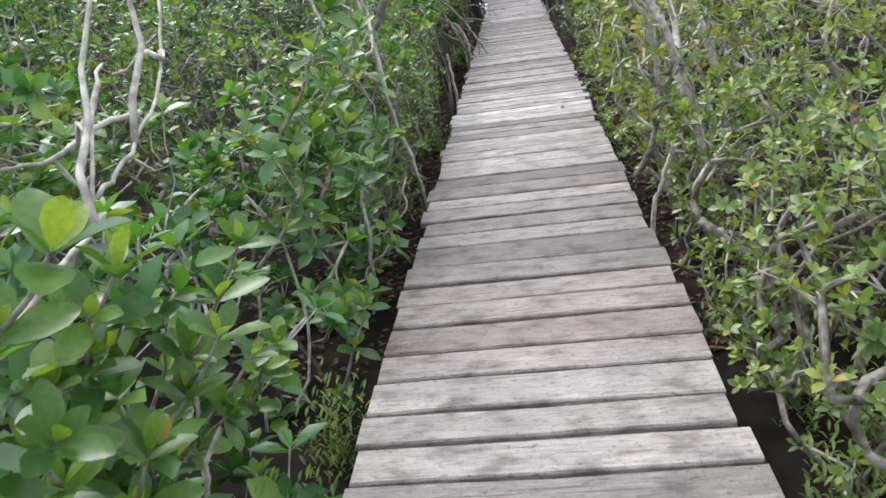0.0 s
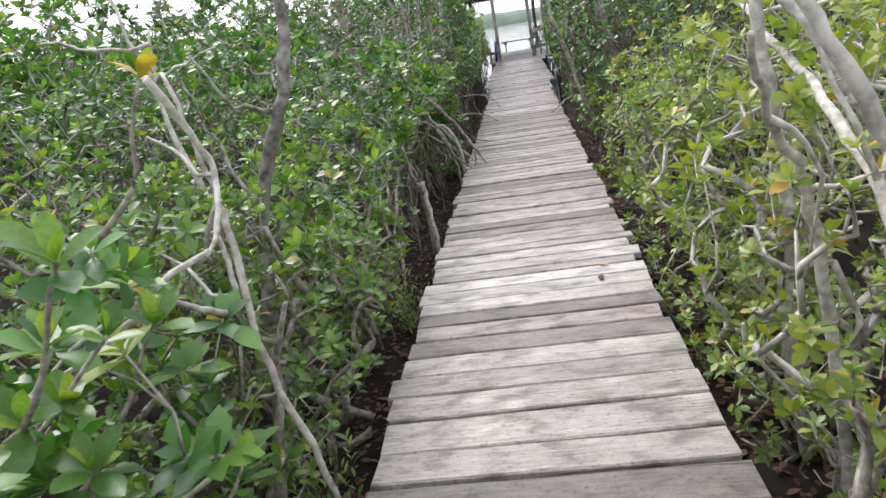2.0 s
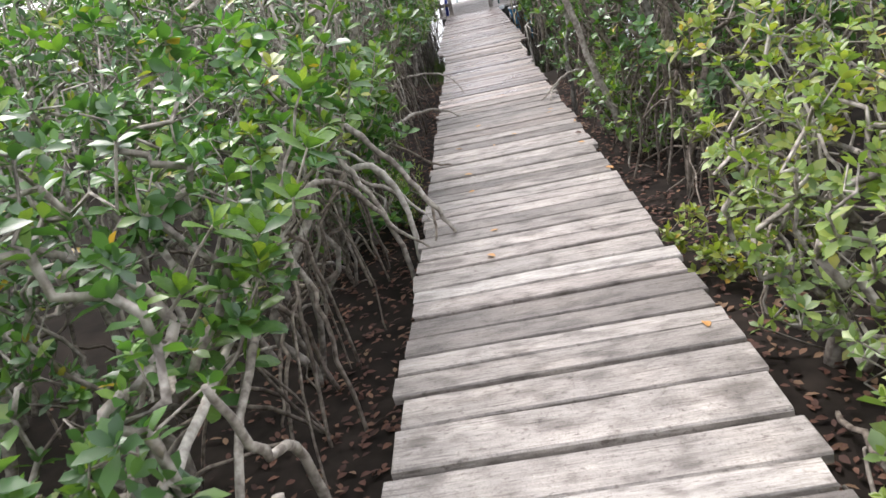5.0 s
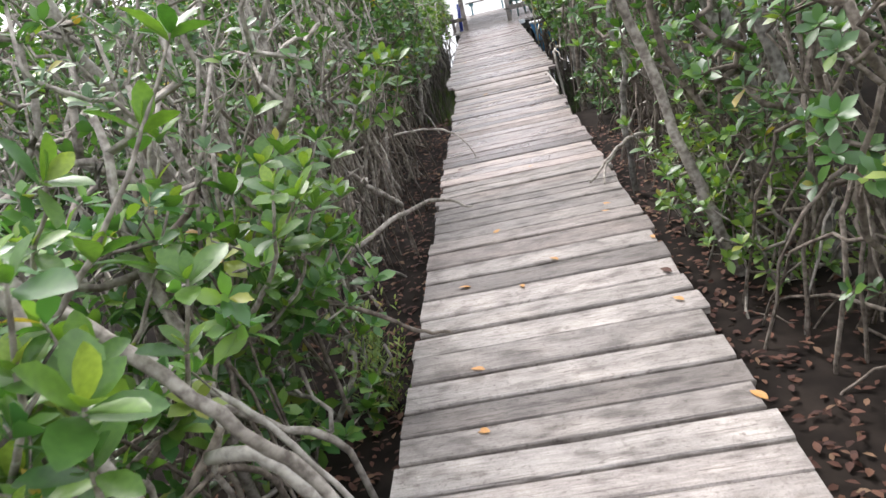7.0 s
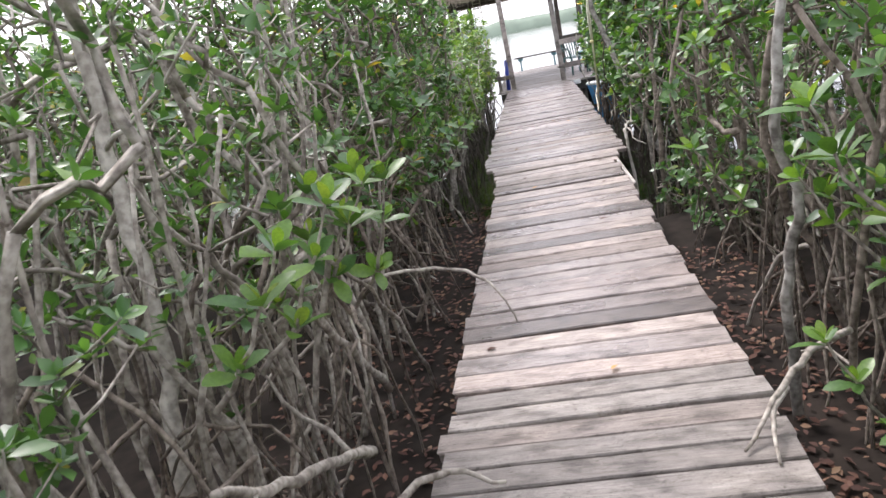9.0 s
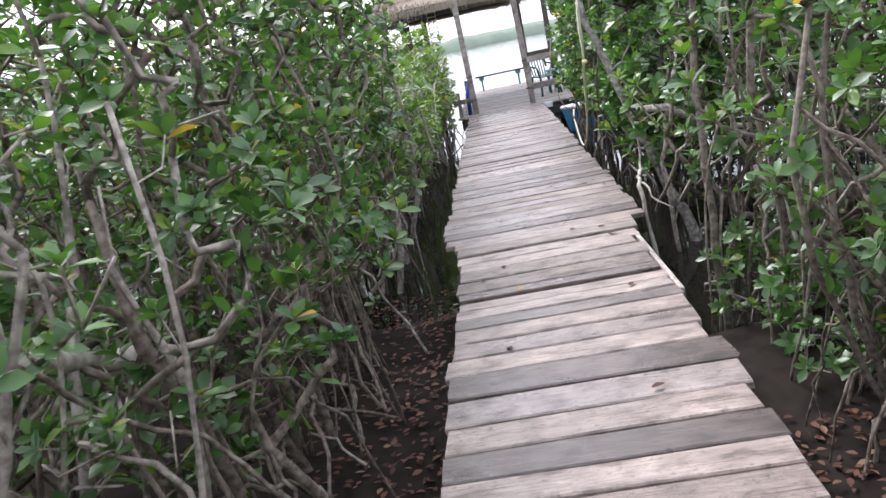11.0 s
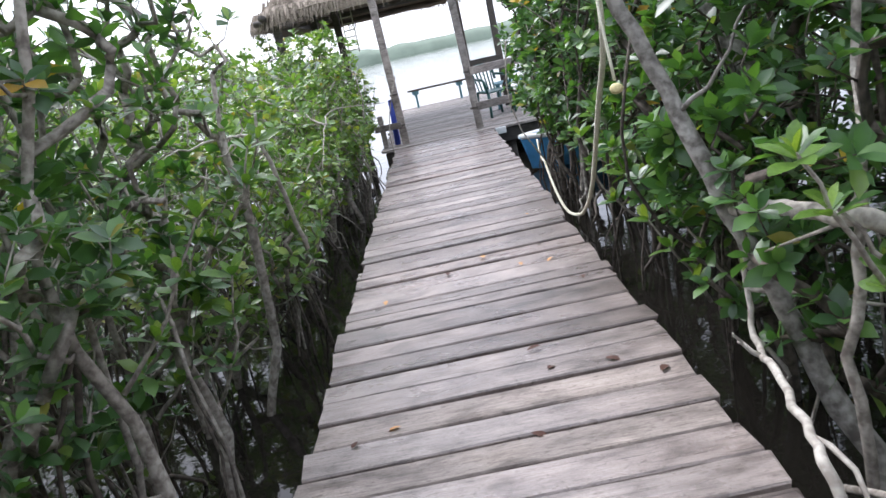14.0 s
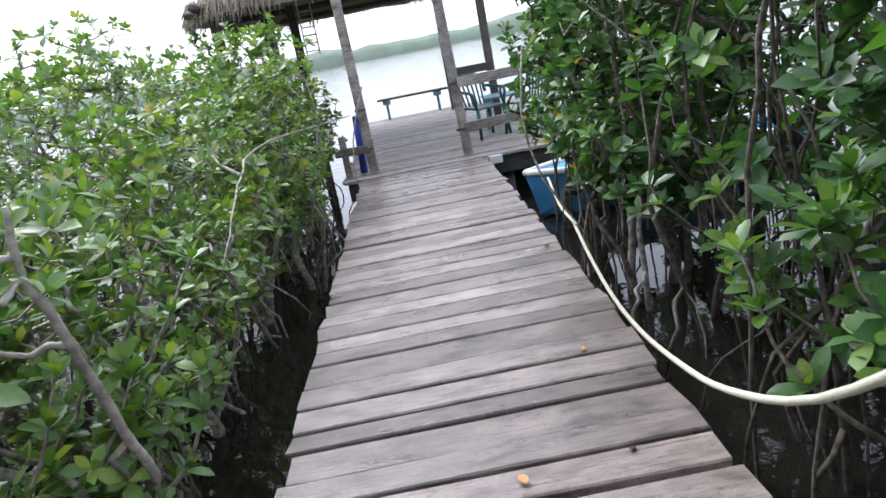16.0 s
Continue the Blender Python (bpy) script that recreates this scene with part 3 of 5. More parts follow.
zone(1, 4.6, 7.0, 0.78, 0.08, -0.35, 1.25, 120, 0.078, GOLD, 0.28, 4, 4, BARK_PALE, "sparse yellowing mangrove with bare pale branches")
zone(1, 7.0, 9.6, 0.78, 0.14, -0.35, 1.15, 250, 0.064, FINE, 0.08, 4, 8, BARK, "small-leaved green mangrove shrub beside the planks")
zone(1, 11.0, 19.4, 0.78, 0.24, 0.05, 2.4, 125, 0.09, DEEP, 0.20, 5, 18, BARK_ROOT, "shady mangrove with leaning trunks and tangled roots")
zone(1, 20.2, 27.9, 0.82, 0.12, -0.06, 2.7, 330, 0.115, DEEP, 0.04, 3, 7, BARK_WET_SHADED, "tall dark mangrove on stilt roots over black water")
zone(-1, 4.7, 7.5, 0.72, 0.12, -0.36, 1.15, 230, 0.068, FRESH, 0.06, 4, 5, BARK, "small-leaved green mangrove bush with slim grey stems")
zone(-1, 7.5, 9.3, 0.80, 0.34, 0.12, 1.35, 150, 0.082, DEEP, 0.08, 4, 16, BARK, "deep green mangrove above a dark hollow of roots")
zone(-1, 16.2, 19.5, 0.74, 0.26, -0.05, 2.7, 230, 0.09, DEEP, 0.10, 5, 18, BARK_ROOT, "dark glossy mangrove thicket with thin brown stems")
zone(1, 9.6, 11.2, 0.80, 0.34, -0.20, 1.3, 75, 0.08, GOLD, 0.25, 4, 12, BARK, "sparse yellow-green mangrove above dark leaf litter")



def plant_front_rows():
    for zi, (side, ya, yb, step, gap, z0, z1, tips, leaf, mats, bare, stems, roots, bark, label) in enumerate(ZONES):
        rng = np.random.default_rng(100 + zi)
        n = max(1, round((yb - ya) / step))
        for k in range(n):
            y = ya + (k + 0.5) * (yb - ya) / n + rng.uniform(-0.1, 0.1)
            half = HALF if y < JOG else HALF_WIDE
            rx = rng.uniform(0.5, 0.68)
            x = side * (half + gap + rx * 0.85)
            mangrove("mangrove_tree", (x, y), rng, z0 + rng.uniform(-0.05, 0.08), z1 * rng.uniform(0.85, 1.2), rx, rng.uniform(0.55, 0.7), int(tips * rng.uniform(0.85, 1.15)), leaf, mats, label, stems, roots, bare, bark, clear, group="mangroves along the walkway", thick=0.003 if side > 0 and ya > 20 else 0.0036, root_out=1.0 if 7 <= ya < 17 else 0.6)


plant_front_rows()


def plant_back_rows():
    """Deeper rows, from a few grown trees each."""
    rng = np.random.default_rng(77)
    for zi, (side, ya, yb, step, gap, z0, z1, tips, leaf, mats, bare, stems, roots, bark, label) in enumerate(ZONES):
        wet = ya > 19.8
        pool = []
        rows = [(1.7, 1.25, 1.0), (2.9, 1.6, 1.25), (4.6, 2.0, 1.7)]
        if not wet or side < 0:
            rows = rows + [(7.2, 2.4, 2.4)]
        if not wet:
            rows = rows + [(11.5, 3.0, 3.4)]
        if not wet and z1 < 1.5:
            tall = [max(z1 * 1.3, 1.0), 1.75, 2.6, 3.8, 5.4]
        elif wet and side < 0:
            tall = [2.05, 2.25, 2.4, 2.5, 2.7, 3.2] if ya > 22 else [2.6, 2.7, 2.7, 2.7, 2.8, 3.2]
            rows = rows + [(11.5, 3.0, 3.0), (17.0, 3.4, 3.6)]
        elif wet:
            tall = [2.9, 3.0, 3.1, 3.2]
            rows = rows + [(6.4, 2.2, 1.7)]
        else:
            tall = [2.5, 2.8, 3.1, 3.9, 5.4]
        for ri, ((dx, _, spread), top) in enumerate(zip(rows, tall)):
            n = max(1, round((yb - ya) / (step * 1.25 * spread)))
            for k in range(n):
                y = ya + (k + 0.5) * (yb - ya) / n + rng.uniform(-0.2, 0.2)
                x = side * (HALF + gap + dx + rng.uniform(-0.15, 0.25))
                turn = rng.uniform(0, 360)
                if len(pool) < 3 * (ri + 1) and len(pool) - 3 * ri < 3:
                    t = mangrove("mangrove_tree", (x, y), rng, -0.35 if ri > 1 else max(z0, -0.3), top, 0.75 * spread, 0.75 * spread, int(min(tips, 150) * (0.9, 0.8, 0.95, 1.2, 1.8, 1.8)[ri]), max(leaf, 0.07) * (1.1, 1.25, 1.6, 2.4, 3.0, 3.4)[ri], mats, label, stems, 3 if ri == 0 else 0, min(bare, 0.6), bark, group="mangroves behind the walkway")
                    pool.append(t)
                else:
                    src = pool[ri * 3 + k % 3]
                    copy_thing(src, pose(x, y, min(ground_z(x, y), -0.44) - 0.06, 0, 0, turn) @ Matrix.Diagonal((1, 1, rng.uniform(0.88, 1.12), 1)))


plant_back_rows()


def low_bushes():
    """Low leafy bushes at the foot of the taller trees."""
    rng = np.random.default_rng(640)
    for x, y, z1, leaf, mats, label in ((1.2, 12.6, 0.5, 0.075, FRESH, "low fresh green mangrove bush beside leaf litter"), (1.15, 13.4, 0.55, 0.07, FRESH, "low fresh green mangrove bush beside leaf litter"),
                                        (1.3, 17.6, 0.2, 0.08, DEEP, "low dark mangrove bush at the water's edge"), (1.25, 18.4, 0.1, 0.08, DEEP, "low dark mangrove bush at the water's edge"),
                                        (2.1, 26.7, 1.6, 0.11, DEEP, "dark mangrove hanging over a moored boat"), (2.6, 27.6, 1.7, 0.11, DEEP, "dark mangrove hanging over a moored boat"),
                                        (-1.7, 20.5, 2.9, 0.1, DEEP, "tall dark mangrove leaning over the walkway"), (-1.4, 28.0, 1.95, 0.1, FRESH, "light green mangrove crowding the shelter post"), (-1.5, 28.8, 2.0, 0.1, FRESH, "light green mangrove crowding the shelter post"),
                                        (-1.1, 29.3, 1.9, 0.1, FRESH, "light green mangrove crowding the shelter post"), (-1.15, 27.3, 1.5, 0.085, FRESH, "light green mangrove over black water"),
                                        (1.3, 25.6, 1.7, 0.1, DEEP, "dark mangrove hanging over a moored boat"), (1.25, 26.4, 1.8, 0.1, DEEP, "dark mangrove hanging over a moored boat"),
                                        (-1.05, 11.9, 0.85, 0.11, BROAD, "bright leafy mangrove bush beside the planks"), (-1.4, 11.55, 0.95, 0.11, BROAD, "bright leafy mangrove bush beside the planks"),
                                        (1.08, 5.3, 0.3, 0.06, FINE, "low yellow-green shrub at the plank ends"), (1.02, 6.0, 0.3, 0.06, FINE, "low yellow-green shrub at the plank ends"), (1.02, 6.7, 0.35, 0.06, FINE, "low yellow-green shrub at the plank ends"), (1.04, 7.4, 0.3, 0.06, FINE, "low yellow-green shrub at the plank ends"),
                                        (1.0, 8.2, 0.25, 0.06, FINE, "low yellow-green shrub at the plank ends"), (1.12, 10.2, 0.0, 0.07, GOLD, "low yellowing shrub beside leaf litter")):
        far = y > 20
        mangrove("mangrove_tree", (x, y), rng, 0.45 if x > 0 and 25 < y < 27 else 0.05 if far else -0.4, z1, 0.75 if far else 0.42, 0.6 if far else 0.45, (340 if x < 0 else 190) if far else 85, leaf, mats, label, 3, 5, 0.06, BARK, clear, group="mangroves along the walkway", thick=0.0026)


low_bushes()


# trunks and boughs that stand out
def single_trunk(points, radii, label, bark=LICHEN, twigs=0, name="leaning_mangrove"):
    rng = np.random.default_rng(int(abs(points[0][1]) * 100))
    span = np.linalg.norm(np.diff(np.array(points), axis=0), axis=1).sum()
    pts = wobble(rng, smooth_line(points, 5), min(0.008, 0.016 * span / len(points)))
    rad = np.interp(np.linspace(0, 1, len(pts)), np.linspace(0, 1, len(radii)), radii) * rng.uniform(0.93, 1.07, len(pts))
    at = np.array(points[0])
    tree = thing(name, tuple(at), label, "tree trunk")
    link_mesh("trunk", *tube(pts - at, rad, 10), bark, tree, True)
    for k in range(twigs):
        j = int(rng.integers(len(pts) // 3, len(pts)))
        end = pts[j] + rng.normal(0, 0.3, 3) + np.array([0, 0, 0.2])
        if abs(end[0]) < HALF_WIDE + 0.05:
            continue
        line = wobble(rng, smooth_line([pts[j], (pts[j] + end) / 2 + rng.normal(0, 0.04, 3), end], 3), 0.01)
        link_mesh("twig", *tube(line - at, np.linspace(0.011, 0.004, len(line)), 5), bark, tree, True)
    return tree


single_trunk([(1.35, 20.3, -0.75), (1.14, 20.58, 0.0), (1.0, 20.78, 0.5), (0.85, 20.99, 1.05), (0.72, 21.2, 1.6), (0.7, 21.6, 2.5)], [0.05, 0.042, 0.036, 0.032, 0.03, 0.027], "leaning blotched grey mangrove trunk over the water", twigs=5)
single_trunk([(1.5, 21.7, 0.75), (1.35, 21.8, 1.3), (1.1, 22.0, 1.65), (0.95, 22.4, 2.4)], [0.06, 0.055, 0.05, 0.04], "curving grey mangrove bough among dark leaves", name="mangrove_bough")
single_trunk([(1.09, 12.84, -0.5), (0.92, 12.78, 0.0), (0.83, 12.74, 0.3), (0.67, 12.68, 0.85), (0.5, 12.6, 1.5), (0.45, 12.6, 2.4)], [0.032, 0.03, 0.027, 0.025, 0.023, 0.018], "slim leaning grey mangrove trunk beside the planks", BARK, twigs=5)
single_trunk([(1.5, 12.6, -0.5), (1.35, 12.7, 0.4), (1.2, 12.9, 1.2), (1.15, 13.2, 2.2)], [0.04, 0.035, 0.03, 0.025], "slim leaning grey mangrove trunk in shade", twigs=4)
single_trunk([(0.84, 14.6, -0.5), (0.80, 14.52, 0.2), (0.86, 14.48, 0.6), (0.79, 14.46, 0.9), (0.9, 14.5, 1.7), (0.95, 14.6, 2.6)], [0.026, 0.022, 0.022, 0.02, 0.018, 0.014], "thin crooked grey stem beside the planks", twigs=4)
single_trunk([(1.75, 14.2, -0.5), (1.4, 14.0, 0.8), (1.15, 13.9, 1.4), (0.95, 13.8, 2.3)], [0.08, 0.075, 0.07, 0.06], "thick brown mangrove trunk leaning over the path")
single_trunk([(-1.62, 13.9, -0.55), (-1.52, 13.82, 0.2), (-1.46, 13.86, 0.7), (-1.5, 13.95, 1.3), (-1.48, 14.0, 2.2)], [0.04, 0.036, 0.03, 0.027, 0.022], "pale upright mangrove trunk in a bare thicket", BARK_PALE, twigs=6)
single_trunk([(1.0, 5.4, -0.5), (0.93, 5.42, 0.1), (0.94, 5.43, 0.7), (0.9, 5.5, 1.3), (0.95, 5.6, 2.0)], [0.034, 0.03, 0.026, 0.022, 0.016], "bare pale mangrove stem beside the planks", BARK_PALE, twigs=8)
single_trunk([(1.35, 5.0, 0.1), (1.25, 5.1, 0.6), (1.12, 5.3, 1.0), (0.85, 5.6, 1.55)], [0.03, 0.028, 0.024, 0.018], "bare forked pale bough above sparse leaves", BARK_PALE, twigs=6, name="bare_bough")
single_trunk([(0.62, 3.72, -0.4), (0.65, 3.84, -0.03), (0.72, 3.92, 0.14), (0.80, 4.01, 0.31)], [0.014, 0.014, 0.013, 0.011], "broken pale stick leaning at the planks", BARK_PALE, name="broken_stick")
single_trunk([(-1.5, 12.4, 0.1), (-1.0, 12.8, 0.18), (-0.73, 13.09, 0.24), (-0.55, 13.6, 0.14), (-0.35, 13.7, 0.03)], [0.018, 0.016, 0.014, 0.012, 0.006], "grey branch reaching onto the planks", BARK, name="root_branch")
single_trunk([(0.95, 14.3, 0.12), (0.75, 14.1, 0.16), (0.6, 13.95, 0.1), (0.42, 13.75, 0.012)], [0.016, 0.014, 0.012, 0.006], "forked dry twig resting on the planks", BARK, name="root_branch")
single_trunk([(0.62, 13.97, 0.1), (0.54, 13.86, 0.06), (0.5, 13.66, 0.012)], [0.011, 0.009, 0.005], "forked dry twig resting on the planks", BARK, name="root_branch")
single_trunk([(-1.4, 15.5, 0.2), (-1.0, 15.45, 0.27), (-0.62, 15.38, 0.26), (-0.42, 15.25, 0.16), (-0.33, 15.1, 0.02)], [0.012, 0.011, 0.01, 0.007, 0.004], "thin twig arching over the planks", BARK, name="root_branch")


single_trunk([(-1.06, 7.82, 0.26), (-1.08, 8.32, 0.33), (-1.10, 9.04, 0.39)], [0.018, 0.016, 0.011], "pale arched root among dark mud and leaves", BARK_PALE, twigs=0, name="arched_root")
single_trunk([(-0.74, 8.24, -0.30), (-0.76, 8.17, 0.24), (-0.78, 7.97, 0.40), (-0.80, 7.85, 0.66)], [0.016, 0.014, 0.010], "pale arched root beside the planks", BARK, twigs=0, name="arched_root")
single_trunk([(-0.86, 15.39, -0.47), (-0.88, 14.85, 0.24), (-0.90, 14.03, 0.83)], [0.012, 0.011, 0.007], "thin arched grey root in the thicket", BARK, twigs=0, name="arched_root")
single_trunk([(-0.96, 14.74, -0.08), (-0.98, 14.27, 0.39), (-1.00, 13.90, 0.77)], [0.02, 0.018, 0.012], "grey bough slanting in the thicket", BARK, twigs=2, name="dry_branch")
single_trunk([(-0.84, 13.92, 0.07), (-0.86, 13.74, 0.17), (-0.88, 13.23, 0.40), (-0.90, 12.94, 0.57)], [0.02, 0.018, 0.012], "pale fallen branch on the mud", BARK, twigs=2, name="dry_branch")
single_trunk([(-1.52, 16.67, 0.57), (-1.54, 16.01, 0.83), (-1.56, 15.60, 1.09), (-1.58, 15.23, 1.28), (-1.60, 14.92, 1.37)], [0.035, 0.032, 0.021], "fallen bleached bough lying across the thicket", BARK_PALE, twigs=3, name="dry_branch")
# the hollow of stilt roots whose tips lie on the boards
single_trunk([(-1.35, 10.7, 1.0), (-0.9, 10.48, 0.74), (-0.67, 10.47, 0.46), (-0.5, 10.44, 0.18), (-0.4, 10.42, 0.012)], [0.02, 0.019, 0.017, 0.015, 0.009], "straight brown root slanting down onto the planks", BARK, name="root_branch")
single_trunk([(-0.5, 10.44, 0.17), (-0.5, 10.37, 0.06), (-0.51, 10.33, 0.012)], [0.009, 0.007, 0.005], "short forked root end touching the planks", BARK_ROOT, name="root_branch")
single_trunk([(-0.95, 10.62, 0.42), (-0.8, 10.58, 0.43), (-0.69, 10.58, 0.27), (-0.64, 10.5, 0.08), (-0.63, 10.42, -0.35), (-0.64, 10.4, -0.55)], [0.019, 0.02, 0.018, 0.016, 0.014, 0.013], "pale arched root diving into mud beside the planks", BARK_PALE, name="arched_root")
single_trunk([(-1.2, 10.45, 1.15), (-1.1, 10.38, 0.96), (-0.9, 10.2, 0.62), (-0.75, 10.15, 0.34), (-0.68, 10.28, -0.03), (-0.67, 10.36, -0.5)], [0.018, 0.018, 0.016, 0.015, 0.014, 0.013], "long grey root slanting into mud beside the planks", BARK, name="arched_root")
single_trunk([(-1.25, 9.6, 0.25), (-1.0, 9.68, 0.55), (-0.9, 9.75, 0.6), (-0.8, 9.93, 0.48), (-0.68, 10.2, 0.16), (-0.54, 10.25, 0.012)], [0.014, 0.014, 0.013, 0.013, 0.011, 0.006], "thin arched root bowing over onto the planks", BARK, name="root_branch")
single_trunk([(-1.5, 11.1, 0.5), (-1.05, 11.05, 0.3), (-0.75, 11.1, 0.05), (-0.7, 11.12, -0.55)], [0.016, 0.015, 0.013, 0.012], "arched grey root beside the planks", BARK, name="arched_root")
single_trunk([(-1.05, 11.75, 0.4), (-0.8, 11.85, 0.25), (-0.58, 11.93, 0.06), (-0.44, 11.95, 0.012)], [0.013, 0.011, 0.009, 0.006], "dry root tip resting on the planks", BARK_ROOT, name="root_branch")
single_trunk([(-1.3, 10.9, 0.75), (-0.85, 10.8, 0.38), (-0.62, 10.72, 0.1), (-0.53, 10.68, 0.012)], [0.012, 0.011, 0.009, 0.006], "thin pale root end resting on the planks", BARK_PALE, name="root_branch")
# stems of the small-leaved bush
single_trunk([(-1.16, 5.42, -0.5), (-1.06, 5.46, 0.3), (-0.99, 5.48, 0.81), (-0.89, 5.48, 1.09), (-0.74, 5.4, 1.4), (-0.68, 5.4, 2.0)], [0.034, 0.031, 0.028, 0.026, 0.023, 0.018], "upright dark grey mangrove trunk blotched with lichen", LICHEN, twigs=4)
single_trunk([(-1.2, 5.8, -0.5), (-1.28, 5.82, 0.6), (-1.36, 5.85, 0.85), (-1.5, 5.95, 1.2), (-1.55, 6.1, 1.6)], [0.022, 0.02, 0.018, 0.012, 0.005], "pale leaning stem among small leaves", BARK_PALE, twigs=4)
single_trunk([(-0.62, 7.68, -0.5), (-0.643, 7.7, -0.04), (-0.67, 7.74, 0.22), (-0.69, 7.77, 0.42)], [0.016, 0.015, 0.015, 0.014], "broken pale stick standing at the planks", BARK_PALE, name="broken_stick")
single_trunk([(-1.3, 7.52, -0.05), (-1.2, 7.6, -0.28), (-1.05, 7.7, -0.5)], [0.012, 0.012, 0.011], "pale dead stick leaning on dark mud", BARK_PALE, name="dead_stick")
single_trunk([(-1.2, 9.1, 0.55), (-1.05, 8.9, 0.38), (-1.0, 8.3, 0.2), (-0.98, 7.9, -0.5)], [0.016, 0.015, 0.014, 0.012], "arched grey root in a dark hollow", BARK, name="arched_root")
# bare boughs over the yellowing shrubs
single_trunk([(1.05, 4.15, -0.5), (0.95, 4.1, 0.35), (0.79, 4.05, 0.85), (0.73, 4.04, 0.98), (0.65, 4.07, 1.15), (0.57, 4.12, 1.36), (0.5, 4.25, 1.7)], [0.024, 0.022, 0.019, 0.018, 0.016, 0.013, 0.009], "bare forked pale bough leaning over the planks", BARK_PALE, twigs=7, name="bare_bough")
single_trunk([(0.98, 4.95, -0.5), (0.9, 4.93, 0.4), (0.83, 4.9, 0.79), (0.7, 4.73, 1.02), (0.56, 4.4, 1.28)], [0.022, 0.02, 0.017, 0.014, 0.009], "bare crooked pale bough among yellowing leaves", BARK_PALE, twigs=7, name="bare_bough")
# boughs and stems in the shade by the widened boards
single_trunk([(0.975, 20.83, 0.58), (1.0, 20.72, 0.61), (1.06, 20.5, 0.64), (1.14, 20.22, 0.655), (1.32, 20.3, 0.54), (1.5, 20.5, 0.42), (1.9, 20.4, 0.36), (2.3, 20.2, 0.5)], [0.022, 0.028, 0.03, 0.03, 0.028, 0.026, 0.022, 0.015], "pale horizontal bough forking off a mangrove trunk", BARK_PALE, twigs=3, name="mangrove_bough")
single_trunk([(0.83, 19.62, -0.6), (0.8, 19.8, 0.06), (0.82, 20.0, 0.15), (0.9, 20.4, 0.15), (0.97, 20.72, 0.12), (1.02, 20.85, 0.4)], [0.017, 0.016, 0.015, 0.014, 0.013, 0.01], "crooked pale stem beside the widened planks", BARK_PALE, twigs=4, name="crooked_stem")
single_trunk([(1.1, 20.15, -0.6), (1.08, 20.23, 0.22), (1.2, 20.35, 0.7), (1.4, 20.7, 1.1), (1.5, 20.9, 1.9)], [0.02, 0.018, 0.017, 0.015, 0.012], "slim upright grey stem over black water", BARK, twigs=4)
single_trunk([(1.10, 19.90, -0.03), (1.08, 19.13, 0.40), (1.06, 18.80, 0.64)], [0.018, 0.016, 0.011], "pale root slanting in dark shade", BARK_PALE, twigs=0, name="arched_root")
single_trunk([(0.95, 20.15, -0.14), (0.93, 18.94, 0.52), (0.91, 18.61, 0.71)], [0.013, 0.012, 0.008], "pale root slanting in dark shade", BARK, twigs=0, name="arched_root")
single_trunk([(0.93, 18.3, -0.6), (0.96, 18.49, 0.37), (1.0, 18.64, 0.99), (1.1, 18.8, 2.3)], [0.026, 0.024, 0.02, 0.016], "brown upright mangrove stem in shade", BARK_ROOT, twigs=4)
single_trunk([(-0.97, 22.73, 0.35), (-0.99, 22.62, 0.68), (-1.01, 22.55, 0.94), (-1.03, 22.51, 1.05), (-1.05, 22.43, 1.02)], [0.015, 0.013, 0.009], "bare pale branch over black water", BARK_PALE, twigs=2, name="dry_branch")
single_trunk([(-1.05, 22.55, 1.04), (-1.03, 22.53, 1.14), (-1.01, 22.51, 1.23)], [0.012, 0.011, 0.007], "bare pale branch over black water", BARK_PALE, twigs=2, name="dry_branch")
single_trunk([(-1.00, 33.38, 0.50), (-0.98, 25.83, 0.98), (-0.96, 24.58, 0.89), (-0.94, 23.83, 0.66)], [0.007, 0.006, 0.004], "thin dry twig leaning out of leaves", BARK, twigs=2, name="dry_branch")
single_trunk([(-1.02, 5.0, 1.4), (-0.93, 4.92, 1.17), (-0.9, 4.9, 0.99), (-0.86, 4.84, 0.87), (-0.8, 4.77, 0.49), (-0.7, 4.8, 0.0), (-0.66, 4.84, -0.45)], [0.006, 0.009, 0.011, 0.012, 0.012, 0.011, 0.011], "pale crooked dead stem beside the planks", BARK_PALE, twigs=3, name="dry_branch")
single_trunk([(-0.95, 4.75, 1.39), (-0.9, 4.86, 1.19), (-0.88, 4.89, 1.07), (-0.86, 4.76, 0.94), (-0.86, 4.65, 0.89)], [0.012, 0.011, 0.01, 0.009, 0.005], "pale crooked branch among broad leaves", BARK_PALE, twigs=3, name="dry_branch")
single_trunk([(-0.86, 4.75, 0.93), (-0.84, 4.74, 0.82), (-0.84, 4.71, 0.71), (-0.86, 4.59, 0.75), (-0.95, 4.49, 0.84)], [0.008, 0.009, 0.009, 0.009, 0.008], "pale crooked branch among broad leaves", BARK_PALE, twigs=2, name="dry_branch")
single_trunk([(-2.15, 14.1, -0.55), (-2.15, 13.75, 0.3), (-2.15, 13.3, 1.0), (-2.15, 12.9, 1.62), (-2.1, 12.6, 2.3)], [0.06, 0.058, 0.055, 0.05, 0.04], "straight pale leaning trunk behind leaves", BARK_PALE, twigs=3)
single_trunk([(0.92, 4.34, 0.47), (0.94, 4.56, 0.70), (0.96, 4.78, 0.84), (0.98, 5.27, 1.04), (1.00, 6.08, 1.31)], [0.022, 0.020, 0.013], "bare pale crooked branch", BARK_PALE, twigs=2, name="dry_branch")
